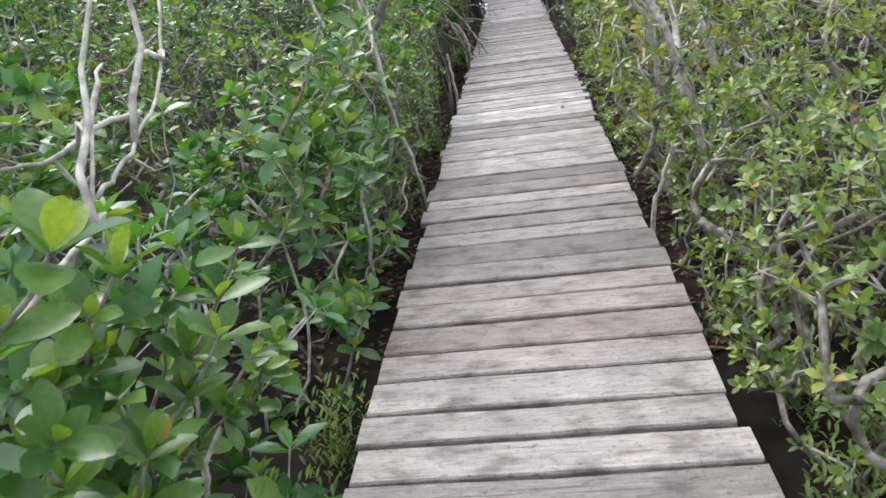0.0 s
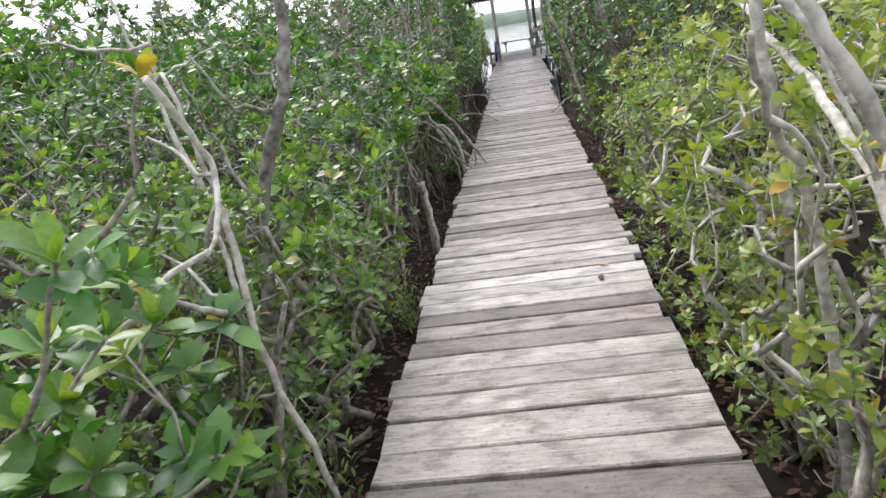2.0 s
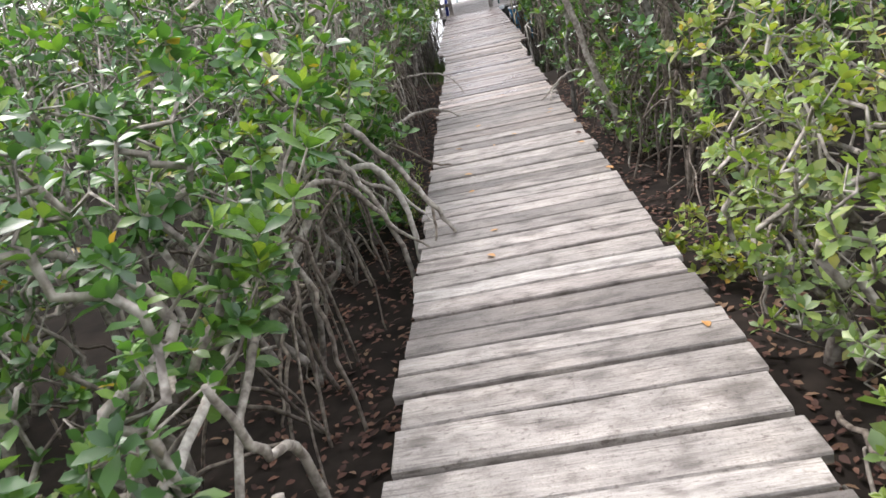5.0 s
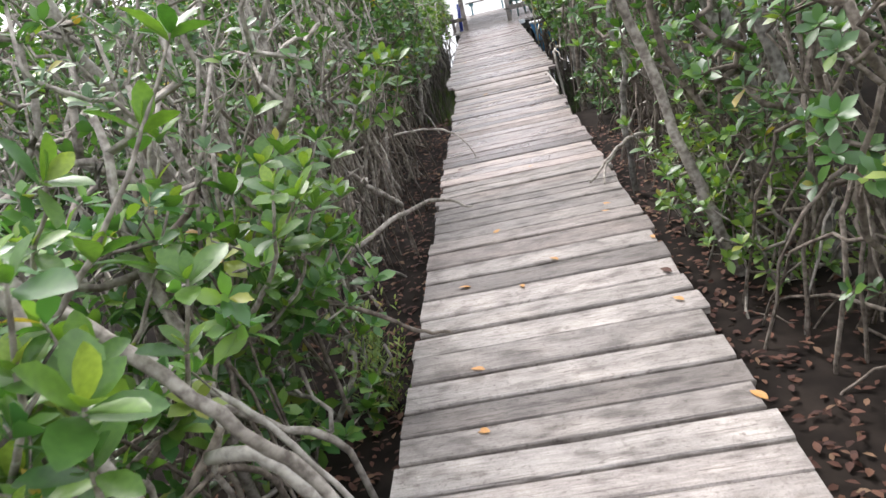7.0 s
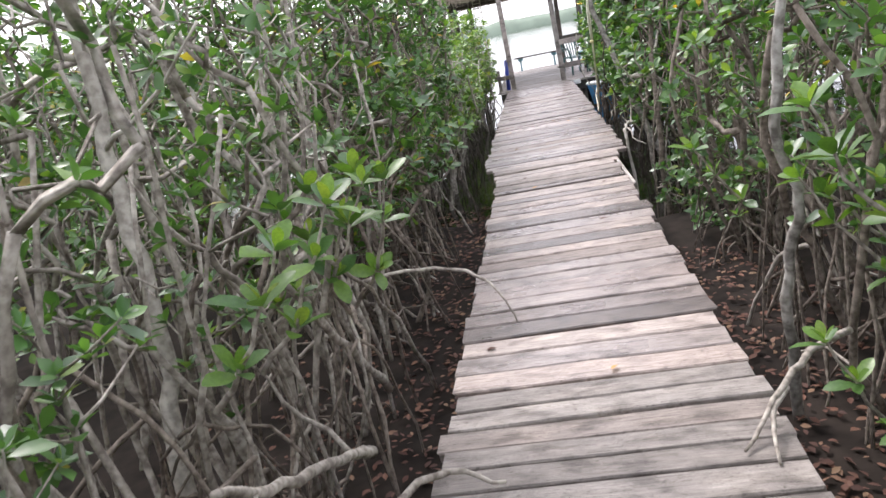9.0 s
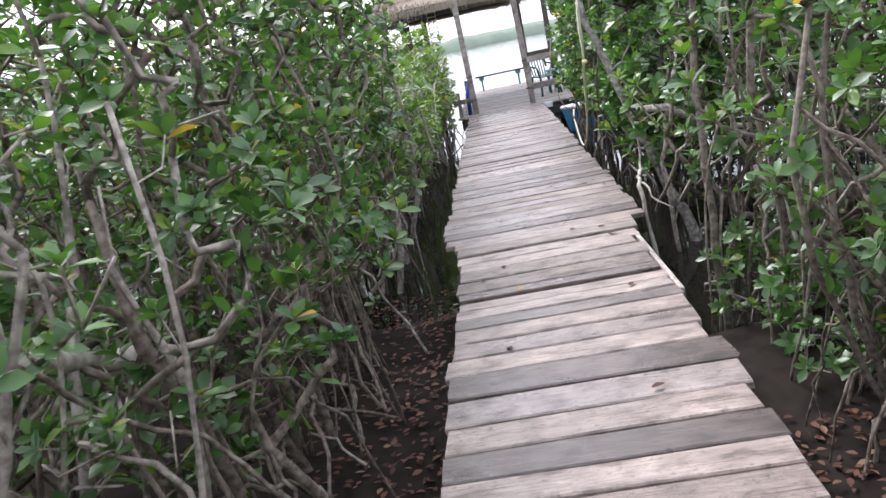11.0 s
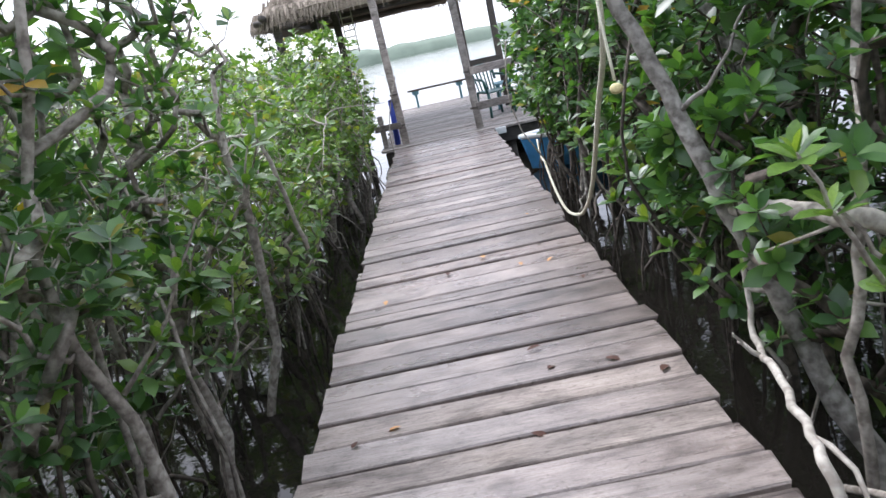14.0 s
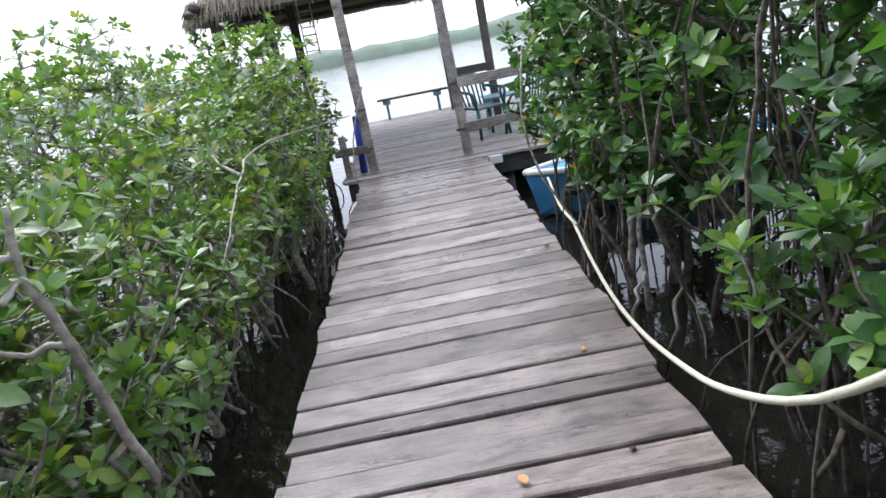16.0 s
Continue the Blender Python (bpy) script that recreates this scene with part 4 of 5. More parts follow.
single_trunk([(-0.94, 1.86, 1.15), (-0.96, 1.71, 1.16), (-0.98, 1.50, 1.13), (-1.00, 1.37, 1.15)], [0.008, 0.007, 0.004], "bare pale crooked branches above low leaves", BARK_PALE, twigs=2, name="dry_branch")
single_trunk([(-0.82, 1.02, 0.95), (-0.84, 1.15, 0.98), (-0.86, 1.37, 1.00), (-0.88, 1.45, 1.05), (-0.90, 1.58, 1.21)], [0.007, 0.006, 0.004], "bare pale crooked branches above low leaves", BARK_PALE, twigs=2, name="dry_branch")
single_trunk([(-0.89, 1.48, 1.04), (-0.91, 1.70, 1.08), (-0.93, 1.98, 1.20), (-0.95, 2.16, 1.41)], [0.006, 0.005, 0.004], "bare pale crooked branches above low leaves", BARK_PALE, twigs=2, name="dry_branch")


# sprays of large leaves close to the walker, leaf by leaf
def leaf_mesh():
    v = np.array([(x * 1.0, y, z) for x, y, z in ((0, -0.12, 0), (0, 0, 0), (-0.14, 0.2, 0.03), (0, 0.2, 0), (0.14, 0.2, 0.03), (-0.24, 0.48, 0.05), (0, 0.48, -0.01), (0.24, 0.48, 0.05), (-0.22, 0.76, 0.02), (0, 0.76, -0.04), (0.22, 0.76, 0.02), (-0.09, 0.94, -0.05), (0, 1.0, -0.09), (0.09, 0.94, -0.05))])
    f = [(1, 3, 2), (1, 4, 3), (2, 3, 6, 5), (3, 4, 7, 6), (5, 6, 9, 8), (6, 7, 10, 9), (8, 9, 12, 11), (9, 10, 13, 12)]
    return v, f


def leaf_data(mat, name="leaf"):
    v, f = leaf_mesh()
    me = bpy.data.meshes.new(name)
    me.from_pydata([tuple(p) for p in v], [], f)
    me.materials.append(mat)
    me.polygons.foreach_set("use_smooth", [True] * len(f))
    return me


def solo_leaf_material(name, a, b):
    m, n, l, bs = material(name, 0.36)
    info = n.new("ShaderNodeObjectInfo")
    r = ramp(n, [(0.0, a), (1.0, b)])
    l.new(info.outputs["Random"], r.inputs[0])
    nz = noise_tex(n, l, 6, 4)
    v = ramp(n, [(0.3, (0.75, 0.78, 0.7)), (0.7, (1.18, 1.15, 1.05))])
    l.new(nz.outputs[0], v.inputs[0])
    c = mix(n, l, "MULTIPLY", 1.0, r.outputs[0], v.outputs[0])
    l.new(c, bs.inputs["Base Color"])
    tr = n.new("ShaderNodeBsdfTranslucent")
    l.new(mix(n, l, "MULTIPLY", 1.0, c, (1.5, 1.6, 0.6)), tr.inputs[0])
    ms = n.new("ShaderNodeMixShader")
    ms.inputs[0].default_value = 0.3
    l.new(bs.outputs[0], ms.inputs[1])
    l.new(tr.outputs[0], ms.inputs[2])
    l.new(ms.outputs[0], n["Material Output"].inputs[0])
    return m


NEAR_LEAF = leaf_data(solo_leaf_material("broad_leaf_blade", (0.045, 0.12, 0.03), (0.13, 0.235, 0.045)))
NEW_LEAF = leaf_data(solo_leaf_material("fresh_leaf_blade", (0.16, 0.28, 0.05), (0.27, 0.35, 0.07)))
GOLD_LEAF = leaf_data(solo_leaf_material("golden_leaf_blade", (0.5, 0.36, 0.06), (0.62, 0.38, 0.05)))


def leafy_spray(points, whorls, length, label, seed, gold=0):
    """A twig with whorls of broad leaves at its end and along it."""
    rng = np.random.default_rng(seed)
    pts = wobble(rng, smooth_line(points, 4), 0.006)
    at = np.array(points[0])
    spray = thing("mangrove_sprig", tuple(at), label, "sprig", "leafy sprigs at the walkway")
    link_mesh("twig", *tube(pts - at, np.linspace(0.011, 0.004, len(pts)), 6), BARK, spray, True)
    for w in range(whorls):
        j = len(pts) - 1 - int(w * len(pts) / (whorls + 0.6))
        tip = pts[j] - at
        d = pts[j] - pts[max(j - 2, 0)]
        d = d / (np.linalg.norm(d) + 1e-9) + np.array([0, 0, 0.6]) + rng.normal(0, 0.25, 3)
        store = ([], [], [], [])
        n = int(rng.integers(6, 9))
        rosette(rng, tip, d, n, length * rng.uniform(0.85, 1.1), store, (18, 78))
        for k, (p, a, u, s) in enumerate(zip(*store)):
            a = a / np.linalg.norm(a)
            side = np.cross(a, u)
            side /= np.linalg.norm(side)
            top = np.cross(side, a)
            ob = new("leaf", GOLD_LEAF if gold and w == 0 and k >= n - gold else NEW_LEAF if k < 1 + (seed + w) % 2 else NEAR_LEAF)
            ob.parent = spray
            m = Matrix(((side[0], a[0], top[0], p[0]), (side[1], a[1], top[1], p[1]), (side[2], a[2], top[2], p[2]), (0, 0, 0, 1)))
            ob.matrix_basis = m @ Matrix.Diagonal((s, s, s, 1))


BROAD_SPRAY = "spray of broad glossy green mangrove leaves on a grey twig"
# sprigs that lean to the boards: along, height, leaf length
SPRIGS_WEST = [(0.99, 1.10, 0.13), (1.72, 0.82, 0.13), (1.55, 0.65, 0.13), (1.18, 0.59, 0.13), (2.70, 0.14, 0.11), (0.89, 0.83, 0.13), (3.85, 1.12, 0.12), (3.22, 0.95, 0.13), (2.97, 0.82, 0.13), (3.10, 1.27, 0.14), (4.34, 0.44, 0.12), (3.51, 1.03, 0.12), (6.29, 0.84, 0.09), (8.92, 0.92, 0.13), (9.19, 1.08, 0.12), (9.97, 1.17, 0.13), (9.89, 0.99, 0.13), (10.69, 1.45, 0.12), (11.80, 0.98, 0.1), (10.49, 0.95, 0.11), (10.95, 1.01, 0.1), (11.24, 0.91, 0.12), (11.37, 0.86, 0.12), (13.34, 1.02, 0.12), (14.37, 0.99, 0.11), (14.14, 1.02, 0.13), (13.76, 1.04, 0.13), (14.28, 1.04, 0.13), (20.60, 1.02, 0.11), (23.26, 0.87, 0.1), (23.12, 0.52, 0.1), (22.06, 1.12, 0.12), (21.47, 1.14, 0.13), (17.67, 0.76, 0.11), (18.28, 1.56, 0.11)]
SPRIGS_EAST = [(13.75, 1.08, 0.13), (13.84, 0.32, 0.09), (12.94, 0.22, 0.1), (15.63, 1.19, 0.12), (15.53, 0.67, 0.11), (17.68, 1.21, 0.13), (19.75, 1.00, 0.1), (21.29, 0.46, 0.1), (22.84, 0.66, 0.12), (22.13, 0.67, 0.13), (21.72, 0.36, 0.12), (20.15, 0.89, 0.13)]


def place_sprig(x, y, z, length, gold, seed):
    srng = np.random.default_rng(seed)
    s = math.copysign(1, x)
    foot = (x + s * srng.uniform(0.25, 0.45), y + srng.uniform(-0.25, 0.35), z - srng.uniform(0.4, 0.6))
    mid = ((x + foot[0]) / 2 + srng.normal(0, 0.04), (y + foot[1]) / 2, (z + foot[2]) / 2 - 0.05)
    label = BROAD_SPRAY if not gold else "mangrove spray with golden yellow leaves among green"
    leafy_spray([foot, mid, (x, y, z)], 1 if gold else 3, length, label, seed, gold)


for side, rows in ((-1, SPRIGS_WEST), (1, SPRIGS_EAST)):
    for k, (y, z, length) in enumerate(rows):
        x = side * ((HALF if y < JOG else HALF_WIDE) + 0.08 + 0.03 * (k % 4))
        place_sprig(x, y, z, length, 0, 300 + k + side)


def sprig_cluster(x, y, z, count, length, seed):
    """A bush top of several sprigs that stands close to the boards."""
    crng = np.random.default_rng(seed)
    for k in range(count):
        place_sprig(x + math.copysign(abs(crng.normal(0, 0.16)), x), y + crng.normal(0, 0.2), z + crng.normal(0, 0.13), length * crng.uniform(0.85, 1.1), 0, seed + k)


sprig_cluster(-0.74, 1.35, 0.75, 6, 0.125, 2000)
sprig_cluster(-0.74, 1.9, 0.35, 5, 0.12, 2040)
sprig_cluster(-0.74, 3.2, 0.8, 6, 0.125, 2080)
sprig_cluster(-0.72, 4.2, 0.75, 3, 0.12, 2120)
sprig_cluster(-0.85, 8.9, 0.7, 7, 0.125, 2160)
sprig_cluster(-0.8, 10.1, 0.95, 5, 0.125, 2200)
sprig_cluster(-0.72, 11.62, 0.82, 9, 0.12, 2240)
sprig_cluster(-0.78, 12.0, 0.75, 7, 0.125, 2600)
sprig_cluster(-0.85, 11.4, 0.95, 4, 0.125, 2640)
sprig_cluster(-0.8, 5.8, 0.75, 4, 0.1, 2680)
sprig_cluster(-0.85, 14.0, 0.9, 3, 0.125, 2280)
sprig_cluster(-0.95, 21.4, 0.9, 5, 0.12, 2320)
sprig_cluster(-0.92, 23.2, 0.6, 5, 0.105, 2360)
sprig_cluster(0.95, 23.5, 0.5, 4, 0.115, 2400)
sprig_cluster(0.9, 21.9, 0.45, 3, 0.12, 2440)
sprig_cluster(0.78, 14.0, 0.85, 4, 0.11, 2480)
sprig_cluster(0.78, 13.0, 0.2, 4, 0.1, 2520)
place_sprig(-0.82, 4.47, 1.41, 0.1, 3, 801)
place_sprig(0.86, 24.9, 1.58, 0.11, 3, 802)


# ---- leaf litter and low plants ----
def scatter_litter():
    rng = np.random.default_rng(9)
    store, pick = ([], [], [], []), []
    for _ in range(11000):
        s = 1 if rng.random() < 0.45 else -1
        y = rng.uniform(3, 17.2 if s > 0 else 20.2)
        x = s * (0.5 + abs(rng.normal(0, 0.75)))
        z = max(ground_z(x, y), -0.525) + 0.012 + rng.uniform(0, 0.02)
        a = rng.uniform(0, 6.28)
        store[0].append((x, y, z))
        store[1].append((math.cos(a), math.sin(a), rng.normal(0, 0.12)))
        store[2].append(np.array([rng.normal(0, 0.25), rng.normal(0, 0.25), 1]))
        store[3].append(rng.uniform(0.03, 0.062))
        pick.append(0)
    ob = leaves_mesh("leaf_litter", *store, [LEAF_DEAD], pick, None, label="brown and red fallen leaves strewn over the mud")
    tagged(ob, category="leaf litter")


def low_plants():
    """Feathery fleshy herbs beside the first planks."""
    rng = np.random.default_rng(21)
    for cx, cy, r in ((-0.84, 1.9, 0.2), (-0.8, 2.4, 0.16), (0.9, 1.9, 0.25), (0.95, 2.5, 0.25), (0.85, 3.0, 0.18), (1.1, 2.1, 0.25), (-0.82, 7.2, 0.15), (-0.85, 12.1, 0.14), (-0.95, 12.6, 0.16), (-0.9, 5.2, 0.18)):
        store, pick = ([], [], [], []), []
        for _ in range(26):
            a = rng.uniform(0, 6.28)
            foot = np.array([math.cos(a), math.sin(a), 0]) * r * rng.uniform(0, 1)
            h = rng.uniform(0.2, 0.42)
            lean = rng.normal(0, 0.15, 2)
            for k in range(12):
                p = foot + np.array([lean[0] * k / 12 * h, lean[1] * k / 12 * h, h * k / 12])
                b = k * 2.4
                store[0].append(p)
                store[1].append((math.cos(b), math.sin(b), 1.1))
                store[2].append(np.array([-math.cos(b), -math.sin(b), 0.8]))
                store[3].append(rng.uniform(0.03, 0.055))
                pick.append(0)
        z = ground_z(cx, cy) - 0.01
        t = thing("saltwort", (cx, cy, z), "clump of feathery light green saltwort on mud", "plant", "low plants on the mud")
        leaves_mesh("foliage", *store, [LEAF_SMALL], pick, t, wide=0.55)


scatter_litter()
low_plants()

DRY = leaf_data(LEAF_DEAD, "fallen_leaf")
AMBER = leaf_data(LEAF_ORANGE, "fallen_leaf")
rng = np.random.default_rng(31)
FALLEN = [(0.36, 6.59, 0), (0.42, 6.75, 1), (0.52, 8.9, 1), (-0.2, 9.95, 1), (-0.21, 10.33, 1), (0.56, 11.14, 1), (-0.28, 11.15, 1), (-0.35, 11.6, 1), (0.5, 11.9, 1), (0.52, 12.21, 0), (-0.1, 12.29, 1), (-0.42, 12.43, 1), (0.58, 12.59, 1), (0.05, 12.6, 1), (0.4, 13.16, 1), (-0.19, 13.2, 1), (0.43, 13.3, 1), (0.1, 14.5, 1), (-0.43, 14.85, 0), (0.3, 16.9, 0), (-0.3, 17.5, 0), (0.37, 18.1, 0)]
FALLEN += [(-0.19, 18.38, 1), (-0.43, 18.64, 0), (-0.3, 18.9, 0), (-0.45, 19.2, 0), (0.48, 19.21, 0), (0.45, 19.45, 0), (0.2, 19.5, 0), (0.09, 20.57, 0), (-0.56, 20.77, 0), (-0.39, 20.82, 1), (0.64, 20.83, 0), (0.47, 21.05, 0), (0.23, 21.05, 0), (0.17, 21.28, 0), (0.59, 22.07, 0), (-0.53, 22.41, 1), (0.5, 22.58, 1), (0.3, 22.61, 1), (-0.15, 22.65, 0), (0.08, 22.92, 1), (0.46, 22.93, 0), (0.51, 23.81, 1), (0.68, 25.45, 0)]
for x, y, amber in FALLEN:
    ob = new("fallen_leaf", AMBER if amber else DRY)
    s = rng.uniform(0.045, 0.07)
    ob.matrix_basis = pose(x, y, 0.009, rng.normal(0, 6), rng.normal(0, 6), rng.uniform(0, 360)) @ Matrix.Diagonal((s, s, s, 1))
    tagged(ob, "orange fallen leaf lying on the planks" if amber else "curled brown fallen leaf lying on the planks", "leaf", "fallen leaves on the planks")


# ---- landing stage with a thatched roof ----
POST_Y = 30.1


def make_platform():
    rng = np.random.default_rng(41)
    stage = thing("landing_stage", (0, 29.6, 0), "wide pale plank landing stage over the lagoon", "jetty", kind="structure")
    me = [plank_mesh("plank", rng, WOOD, 3.9, 6) for _ in range(6)]
    y = 0.0
    while y < 7.6:
        w = rng.uniform(0.13, 0.17)
        ob = new("plank", me[rng.integers(6)])
        ob.parent = stage
        ob.matrix_basis = pose(0.98 + rng.normal(0, 0.02), y + w / 2, 0.004 + rng.normal(0, 0.002), 0, 0, rng.normal(0, 0.1) + (180 if rng.random() < 0.5 else 0)) @ Matrix.Diagonal((1, w - 0.009, 1, 1))
        y += w
    for yy in (0.12, 3.8, 7.4):
        board("beam", (3.8, 0.14, 0.2), (0.98, yy, -0.14), WOOD_DARK, stage)
    board("fascia", (0.16, 0.03, 0.1), (0.86, -0.02, -0.05), WHITE_PAINT, stage, label="white painted board end")
    for x in (-0.8, 1.0, 2.7):
        for yy in (0.2, 3.8, 7.3):
            link_mesh("pile", *tube([(x, yy, -1.3), (x, yy, -0.2)], [0.08, 0.075], 8), WOOD_DARK, stage, True)


make_platform()


def square_post(name, x, y, z1, wide, mat, label, lean=0.0, bands=()):
    p = thing(name, (x, y, 0.0), label, "post", "posts of the thatched shelter")
    bm = bmesh.new()
    low = 1.2 if x < -1.0 else 0.02
    block(bm, (wide, wide, z1 + low), (0, 0, (z1 - low) / 2), (0, lean, 0), 0.012)
    part("shaft", bm, mat, p)
    for z in bands:
        board("bolt", (wide + 0.02, 0.03, 0.03), (0, -wide / 2, z), WOOD_DARK, p, bevel=0.004)
    return p


square_post("timber_post", -0.62, POST_Y, 2.35, 0.115, WOOD, "weathered square timber post of the shelter", -1.0, (0.30, 0.78))
square_post("timber_post", 0.555, POST_Y, 2.55, 0.115, WOOD, "weathered square timber post beside the railing", -1.5, (0.32, 0.88))
for x, y in ((-1.95, 33.0), (-1.55, 33.2)):
    square_post("timber_post", x, y, 2.4, 0.13, WOOD_DARK, "dark timber post under the thatched roof")
square_post("timber_post", 1.32, 32.6, 2.4, 0.12, WOOD_DARK, "dark timber post at the back of the railing")


def rails():
    r = thing("railing", (0.55, POST_Y, 0.0), "weathered two-board railing bolted to posts", "railing")
    board("rail", (1.15, 0.035, 0.12), (0.62, -0.08, 0.35), WOOD, r, (0, -1.5, 0))
    board("rail", (1.15, 0.035, 0.12), (0.62, -0.08, 0.89), WOOD, r, (0, -1, 0))
    board("end_post", (0.1, 0.1, 1.0), (1.2, 0.0, 0.5), WOOD, r)
    b = thing("railing", (1.0, 32.5, 0.0), "dark timber back railing of the shelter", "railing")
    board("rail", (0.62, 0.04, 0.12), (0.02, 0, 0.9), WOOD_DARK, b)
    board("end_post", (0.07, 0.07, 0.95), (0.3, 0.05, 0.475), WOOD_DARK, b)
    l = thing("railing", (-0.62, POST_Y, 0.0), "weathered low rail board bolted to a post", "railing")
    board("rail", (0.42, 0.035, 0.10), (-0.2, -0.08, 0.31), WOOD, l, (0, 1.0, 0))
    board("end_post", (0.08, 0.08, 0.5), (-0.3, 0.0, 0.25), WOOD, l)
    u = thing("blue_pole", (-0.74, POST_Y + 0.12, 0.0), "deep blue painted pole leaning behind a post", "pole")
    link_mesh("shaft", *tube([(0.0, 0, 0.0), (0.02, 0, 0.35), (0.04, 0, 0.68)], [0.045, 0.045, 0.045], 10), DEEP_BLUE, u, True)
    link_mesh("cap", *tube([(0.04, 0, 0.68), (0.042, 0, 0.71)], [0.05, 0.04], 10), DEEP_BLUE, u, True)


rails()


def bench():
    b = thing("bench", (0.1, 36.9, 0.0), "plain plank bench on worn teal legs", "bench")
    board("seat", (1.5, 0.26, 0.04), (0, 0, 0.43), WOOD_DARK, b)
    for x in (-0.56, 0.52):
        for y in (-0.08, 0.08):
            board("leg", (0.05, 0.05, 0.41), (x, y, 0.205), TEAL_PAINT, b)
        board("bracket", (0.16, 0.22, 0.09), (x, 0, 0.365), TEAL_PAINT, b)


bench()


def plastic_chair(at, turn):
    c = thing("plastic_chair", (*at, 0.005), "dark green plastic garden chair with slatted back", "chair", "plastic chairs on the landing stage")
    c.rotation_euler.z = radians(turn)
    bm = block(bmesh.new(), (0.44, 0.42, 0.025), (0, 0, 0.42), (3, 0, 0), 0.012)
    part("seat", bm, GREEN_PLASTIC, c)
    for sx in (-1, 1):
        for sy in (-1, 1):
            v, f = tube([(sx * 0.24, sy * 0.23, 0.0), (sx * 0.2, sy * 0.19, 0.42)], [0.022, 0.028], 8)
            link_mesh("leg", v, f, GREEN_PLASTIC, c, True)
        arm = smooth_line([(sx * 0.22, -0.2, 0.42), (sx * 0.26, -0.2, 0.62), (sx * 0.26, 0.0, 0.65), (sx * 0.23, 0.22, 0.68)], 3)
        link_mesh("armrest", *tube(arm, [0.022] * len(arm), 6), GREEN_PLASTIC, c, True)
    for k in range(6):
        x = -0.15 + k * 0.06
        s = [(x, 0.2, 0.43), (x * 1.1, 0.25, 0.62), (x * 1.25, 0.31, 0.82)]
        link_mesh("slat", *tube(smooth_line(s, 3), [0.014] * 7, 5), GREEN_PLASTIC, c, True)
    top = smooth_line([(-0.22, 0.24, 0.6), (-0.2, 0.31, 0.82), (0, 0.33, 0.87), (0.2, 0.31, 0.82), (0.22, 0.24, 0.6)], 4)
    link_mesh("back_frame", *tube(top, [0.024] * len(top), 6), GREEN_PLASTIC, c, True)


plastic_chair((0.98, 31.3), 25)
plastic_chair((1.55, 31.1), -60)


def small_table():
    t = thing("plastic_table", (1.35, 31.9, 0.005), "low teal plastic table beside the chairs", "table")
    board("tabletop", (0.6, 0.6, 0.03), (0, 0, 0.48), TEAL_PAINT, t, bevel=0.012)
    for sx in (-1, 1):
        for sy in (-1, 1):
            link_mesh("leg", *tube([(sx * 0.25, sy * 0.25, 0), (sx * 0.22, sy * 0.22, 0.47)], [0.02, 0.024], 8), TEAL_PAINT, t, True)


small_table()


def thatched_roof():
    rng = np.random.default_rng(51)
    roof = thing("thatched_roof", (-0.9, 33.9, 2.32), "shaggy palm thatch roof on timber posts", "roof")

    def rim(a, f):
        e = 0.55
        c, s = math.cos(a), math.sin(a)
        return np.array([math.copysign(abs(c) ** e, c) * 2.05 * f, math.copysign(abs(s) ** e, s) * 3.0 * f])

    n, verts, faces = 48, [], []
    prof = [(0.93, -0.02), (1.0, -0.08), (1.0, 0.06), (0.8, 0.45), (0.5, 1.05), (0.2, 1.65), (0.02, 1.95)]
    for f, z in prof:
        for k in range(n):
            p = rim(k * 2 * math.pi / n, f * rng.uniform(0.985, 1.015))
            verts.append((p[0], p[1], z + rng.normal(0, 0.02)))
    for i in range(len(prof) - 1):
        for k in range(n):
            faces.append((i * n + k, i * n + (k + 1) % n, (i + 1) * n + (k + 1) % n, (i + 1) * n + k))
    link_mesh("thatch_shell", verts, faces, THATCH, roof)
    inner = [(x * 0.97, y * 0.97, z - 0.1) for x, y, z in verts[2 * n:]]
    link_mesh("thatch_lining", inner, [tuple(i for i in q) for q in faces[:(len(prof) - 3) * n]], THATCH, roof)
    sv, sf = [], []
    for _ in range(2600):
        a = rng.uniform(0, 6.28)
        f = rng.choice([1.0, 1.0, 1.0, 0.9, 0.75])
        p = rim(a, f)
        d = p / (np.linalg.norm(p) + 1e-9)
        z0 = 0.12 + (1 - f) * 2.2 + rng.uniform(-0.06, 0.06)
        ln, w = rng.uniform(0.18, 0.34), 0.012
        s = np.array([-d[1], d[0]]) * w
        q = p + d * 0.08 + rng.normal(0, 0.04, 2)
        b = len(sv)
        sv += [(p[0] - s[0], p[1] - s[1], z0), (p[0] + s[0], p[1] + s[1], z0), (q[0], q[1], z0 - ln), (p[0] - d[0] * 0.01, p[1] - d[1] * 0.01, z0 - 0.02)]
        sf += [(b, b + 1, b + 2), (b, b + 2, b + 3), (b + 1, b + 3, b + 2)]
    tagged(link_mesh("thatch_fringe", sv, sf, THATCH, roof), kind="stuff")
    for y in (-2.6, 0, 2.6):
        link_mesh("rafter", *tube([(-1.8, y, 0.0), (1.8, y, 0.0)], [0.05, 0.05], 8), WOOD_DARK, roof, True)
    for x in (-1.6, 1.6):
        link_mesh("wall_plate", *tube([(x, -2.9, 0.05), (x, 2.9, 0.05)], [0.055, 0.055], 8), WOOD_DARK, roof, True)
    for x, y in ((-2.4, 31.6), (-2.4, 36.4), (0.9, 36.4)):
        square_post("timber_post", x, y, 2.3, 0.13, WOOD_DARK, "dark timber post under the thatched roof")


thatched_roof()


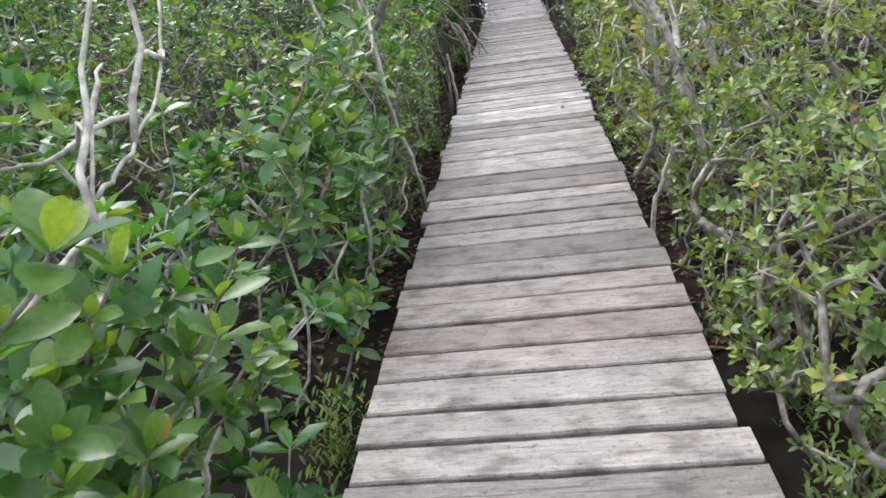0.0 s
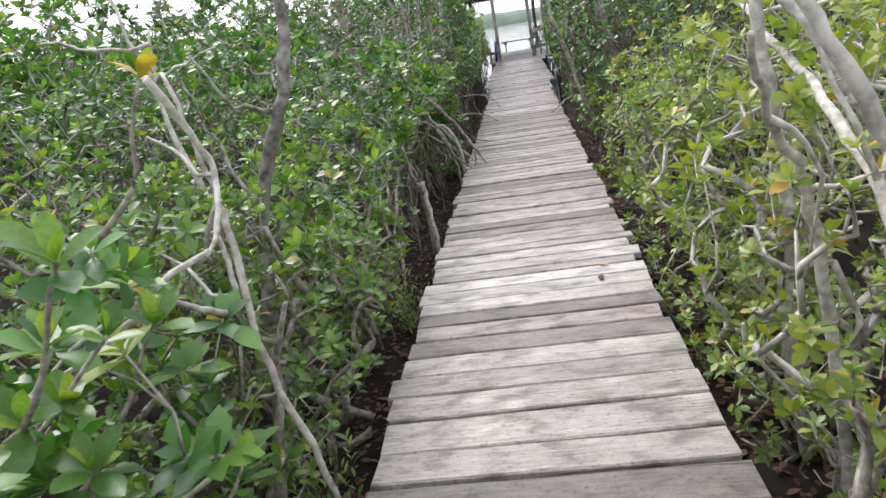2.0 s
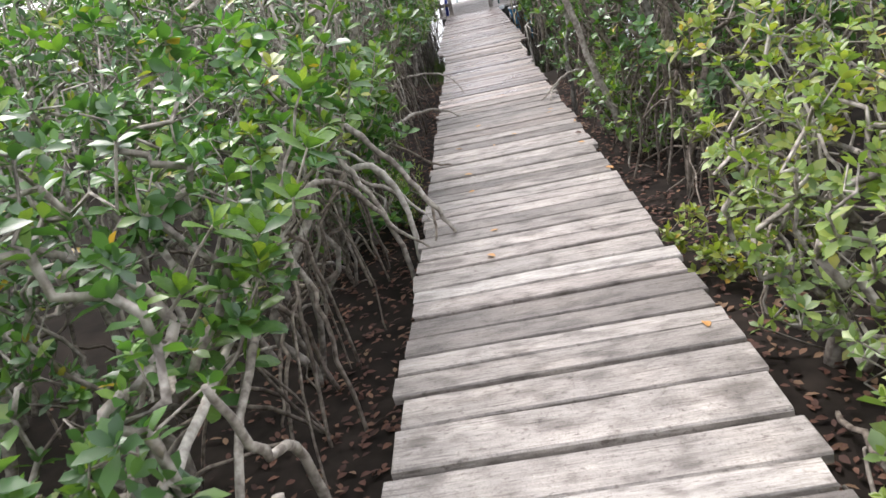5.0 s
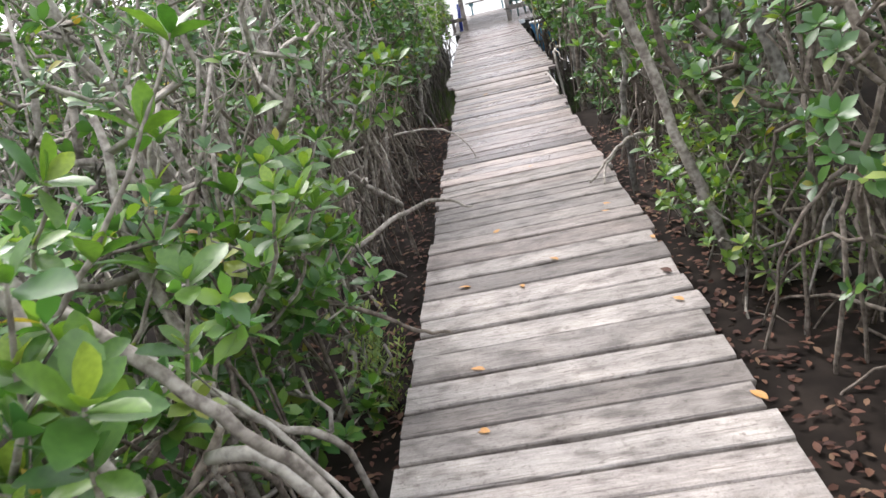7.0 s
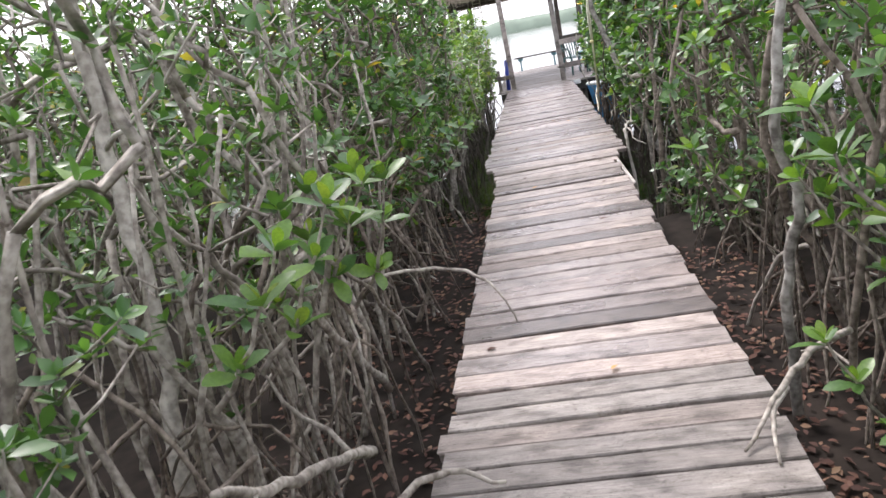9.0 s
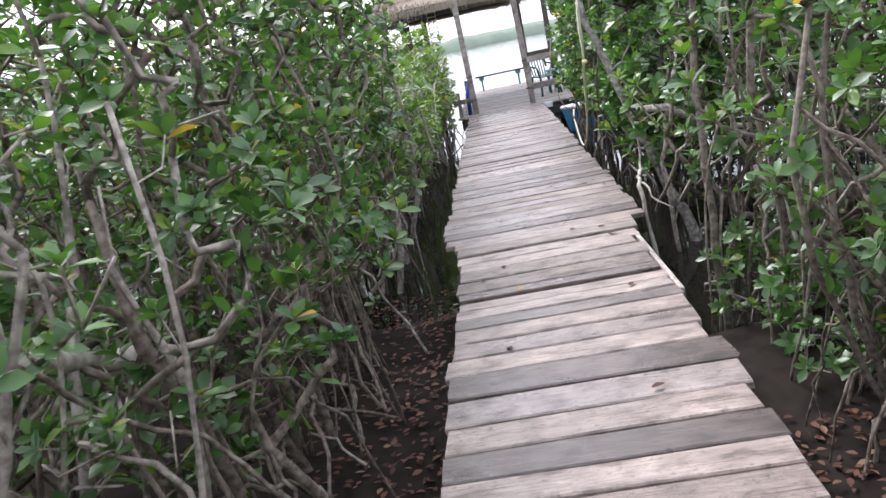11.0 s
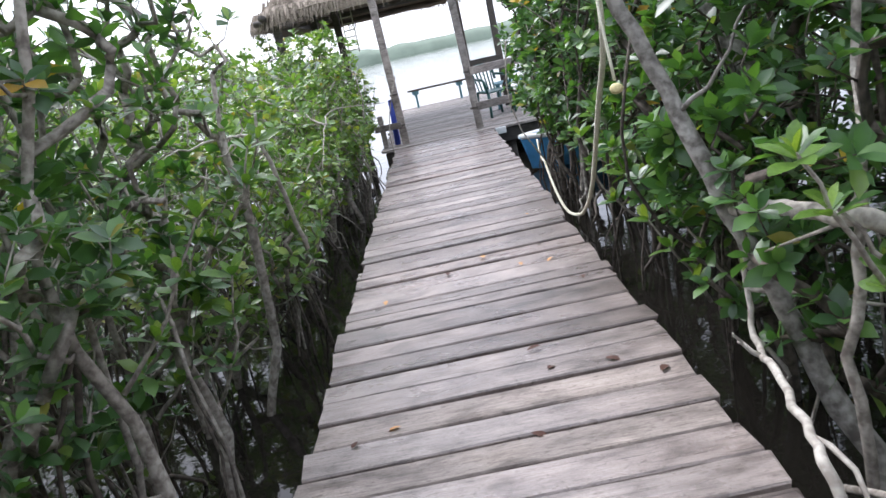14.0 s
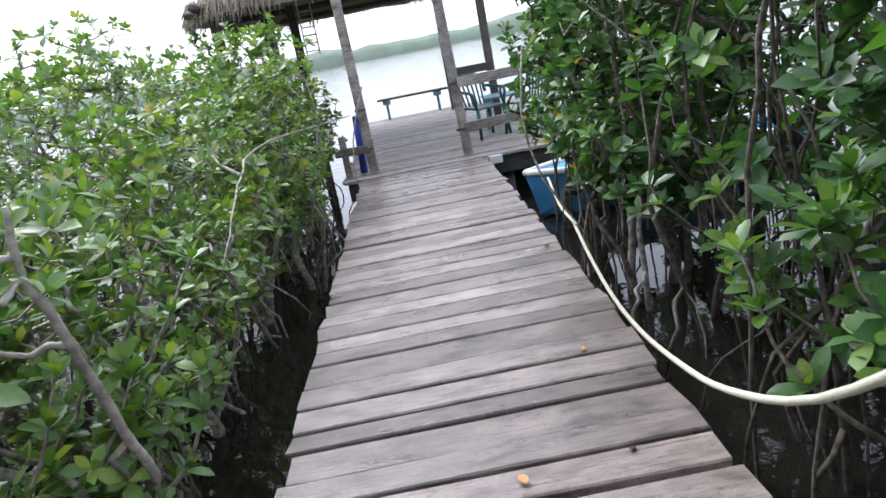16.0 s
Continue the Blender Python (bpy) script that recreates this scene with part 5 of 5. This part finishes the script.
def hanging_ladder():
    t = thing("rope_ladder", (-1.32, 33.0, 1.55), "pale slatted ladder hanging under the roof", "ladder")
    for x in (-0.1, 0.1):
        link_mesh("side_rope", *tube([(x, 0, 0), (x, 0, 2.1)], [0.012, 0.012], 5), ROPE, t)
    for k in range(6):
        link_mesh("rung", *tube([(-0.11, 0, 0.06 + k * 0.12), (0.11, 0, 0.06 + k * 0.12)], [0.012, 0.012], 5), ROPE, t)


hanging_ladder()


def boat():
    """An open skiff, bow to the walkway."""
    b = thing("skiff", (1.02, 28.25, -0.55), "sky blue open skiff with white gunwale moored in mangroves", "boat")
    b.rotation_euler.z = radians(-72)
    n, verts, faces = 12, [], []
    for i in range(n + 1):
        f = i / n
        y = 3.4 * f
        w = 0.62 * (1 - (1 - min(f * 1.9, 1)) ** 2.2) * (1 - 0.12 * f) + 0.02
        sheer = 0.42 + 0.14 * (1 - f) ** 2
        for x, z in ((-w, sheer), (-w * 0.86, 0.2), (-w * 0.45, 0.0), (w * 0.45, 0.0), (w * 0.86, 0.2), (w, sheer)):
            verts.append((x, y + (0.16 * (0.42 - z) if f < 0.1 else 0), z - 0.05 + (0.12 * (1 - f * 6) if f < 1 / 6 and z < 0.25 else 0)))
    for i in range(n):
        for k in range(5):
            a = i * 6 + k
            faces.append((a, a + 1, a + 7, a + 6))
    faces.append((0, 1, 2, 3, 4, 5))
    faces.append(tuple(n * 6 + k for k in (5, 4, 3, 2, 1, 0)))
    hull = link_mesh("hull", verts, faces, BLUE_PAINT, b)
    hull.data.materials.append(WHITE_PAINT)
    sol = hull.modifiers.new("thickness", "SOLIDIFY")
    sol.thickness, sol.offset = 0.025, 1
    for s in (0, 5):
        line = [np.array(verts[i * 6 + s]) + np.array([0, 0, 0.01]) for i in range(n + 1)]
        link_mesh("gunwale", *tube(line, [0.035] * len(line), 6), WHITE_PAINT, b, True)
    deck = [(x, y, z + 0.0) for i in range(5) for x, y, z in (verts[i * 6], verts[i * 6 + 5])]
    link_mesh("foredeck", deck, [(i * 2, i * 2 + 1, i * 2 + 3, i * 2 + 2) for i in range(4)], BLUE_PAINT, b)
    for y in (1.5, 2.4, 3.1):
        board("thwart", (1.05, 0.24, 0.03), (0, y, 0.26), WHITE_PAINT, b)


boat()


def ropes():
    r = thing("mooring_rope", (0.99, 26.0, -0.04), "thick pale mooring rope sagging to a tree", "rope")
    pts = smooth_line([(0.99 - 0.061 * s, 26.07 - 0.998 * s, z) for s, z in ((0, -0.05), (0.6, -0.15), (1.25, -0.19), (1.9, -0.14), (2.6, 0.0), (3.15, 0.16), (3.8, 0.46), (4.5, 0.96), (4.9, 1.25), (5.0, 1.6))], 4)
    at = np.array((0.99, 26.0, -0.04))
    link_mesh("strand", *tube(pts - at, [0.0125] * len(pts), 8), ROPE, r, True)
    link_mesh("tail", *tube(smooth_line([(0, 0, 0), (0.08, 1.0, -0.08), (0.2, 2.1, -0.05)], 4), [0.0125] * 9, 8), ROPE, r, True)
    h = thing("hanging_rope", (0.66, 20.95, 1.12), "pale rope end with yellowed foam float", "rope")
    link_mesh("strand", *tube(smooth_line([(0, 0, 0), (0.0, 0.08, 0.3), (0.06, 0.26, 0.6)], 4), [0.006] * 9, 8), ROPE, h, True)
    bm = bmesh.new()
    bmesh.ops.create_icosphere(bm, subdivisions=2, radius=0.021)
    for v in bm.verts:
        v.co = v.co * (1 + 0.25 * noise.noise(v.co * 22)) * 1.0
        v.co.x *= 1.25
        v.co.z -= 0.03
    part("float", bm, FOAM, h)


ropes()
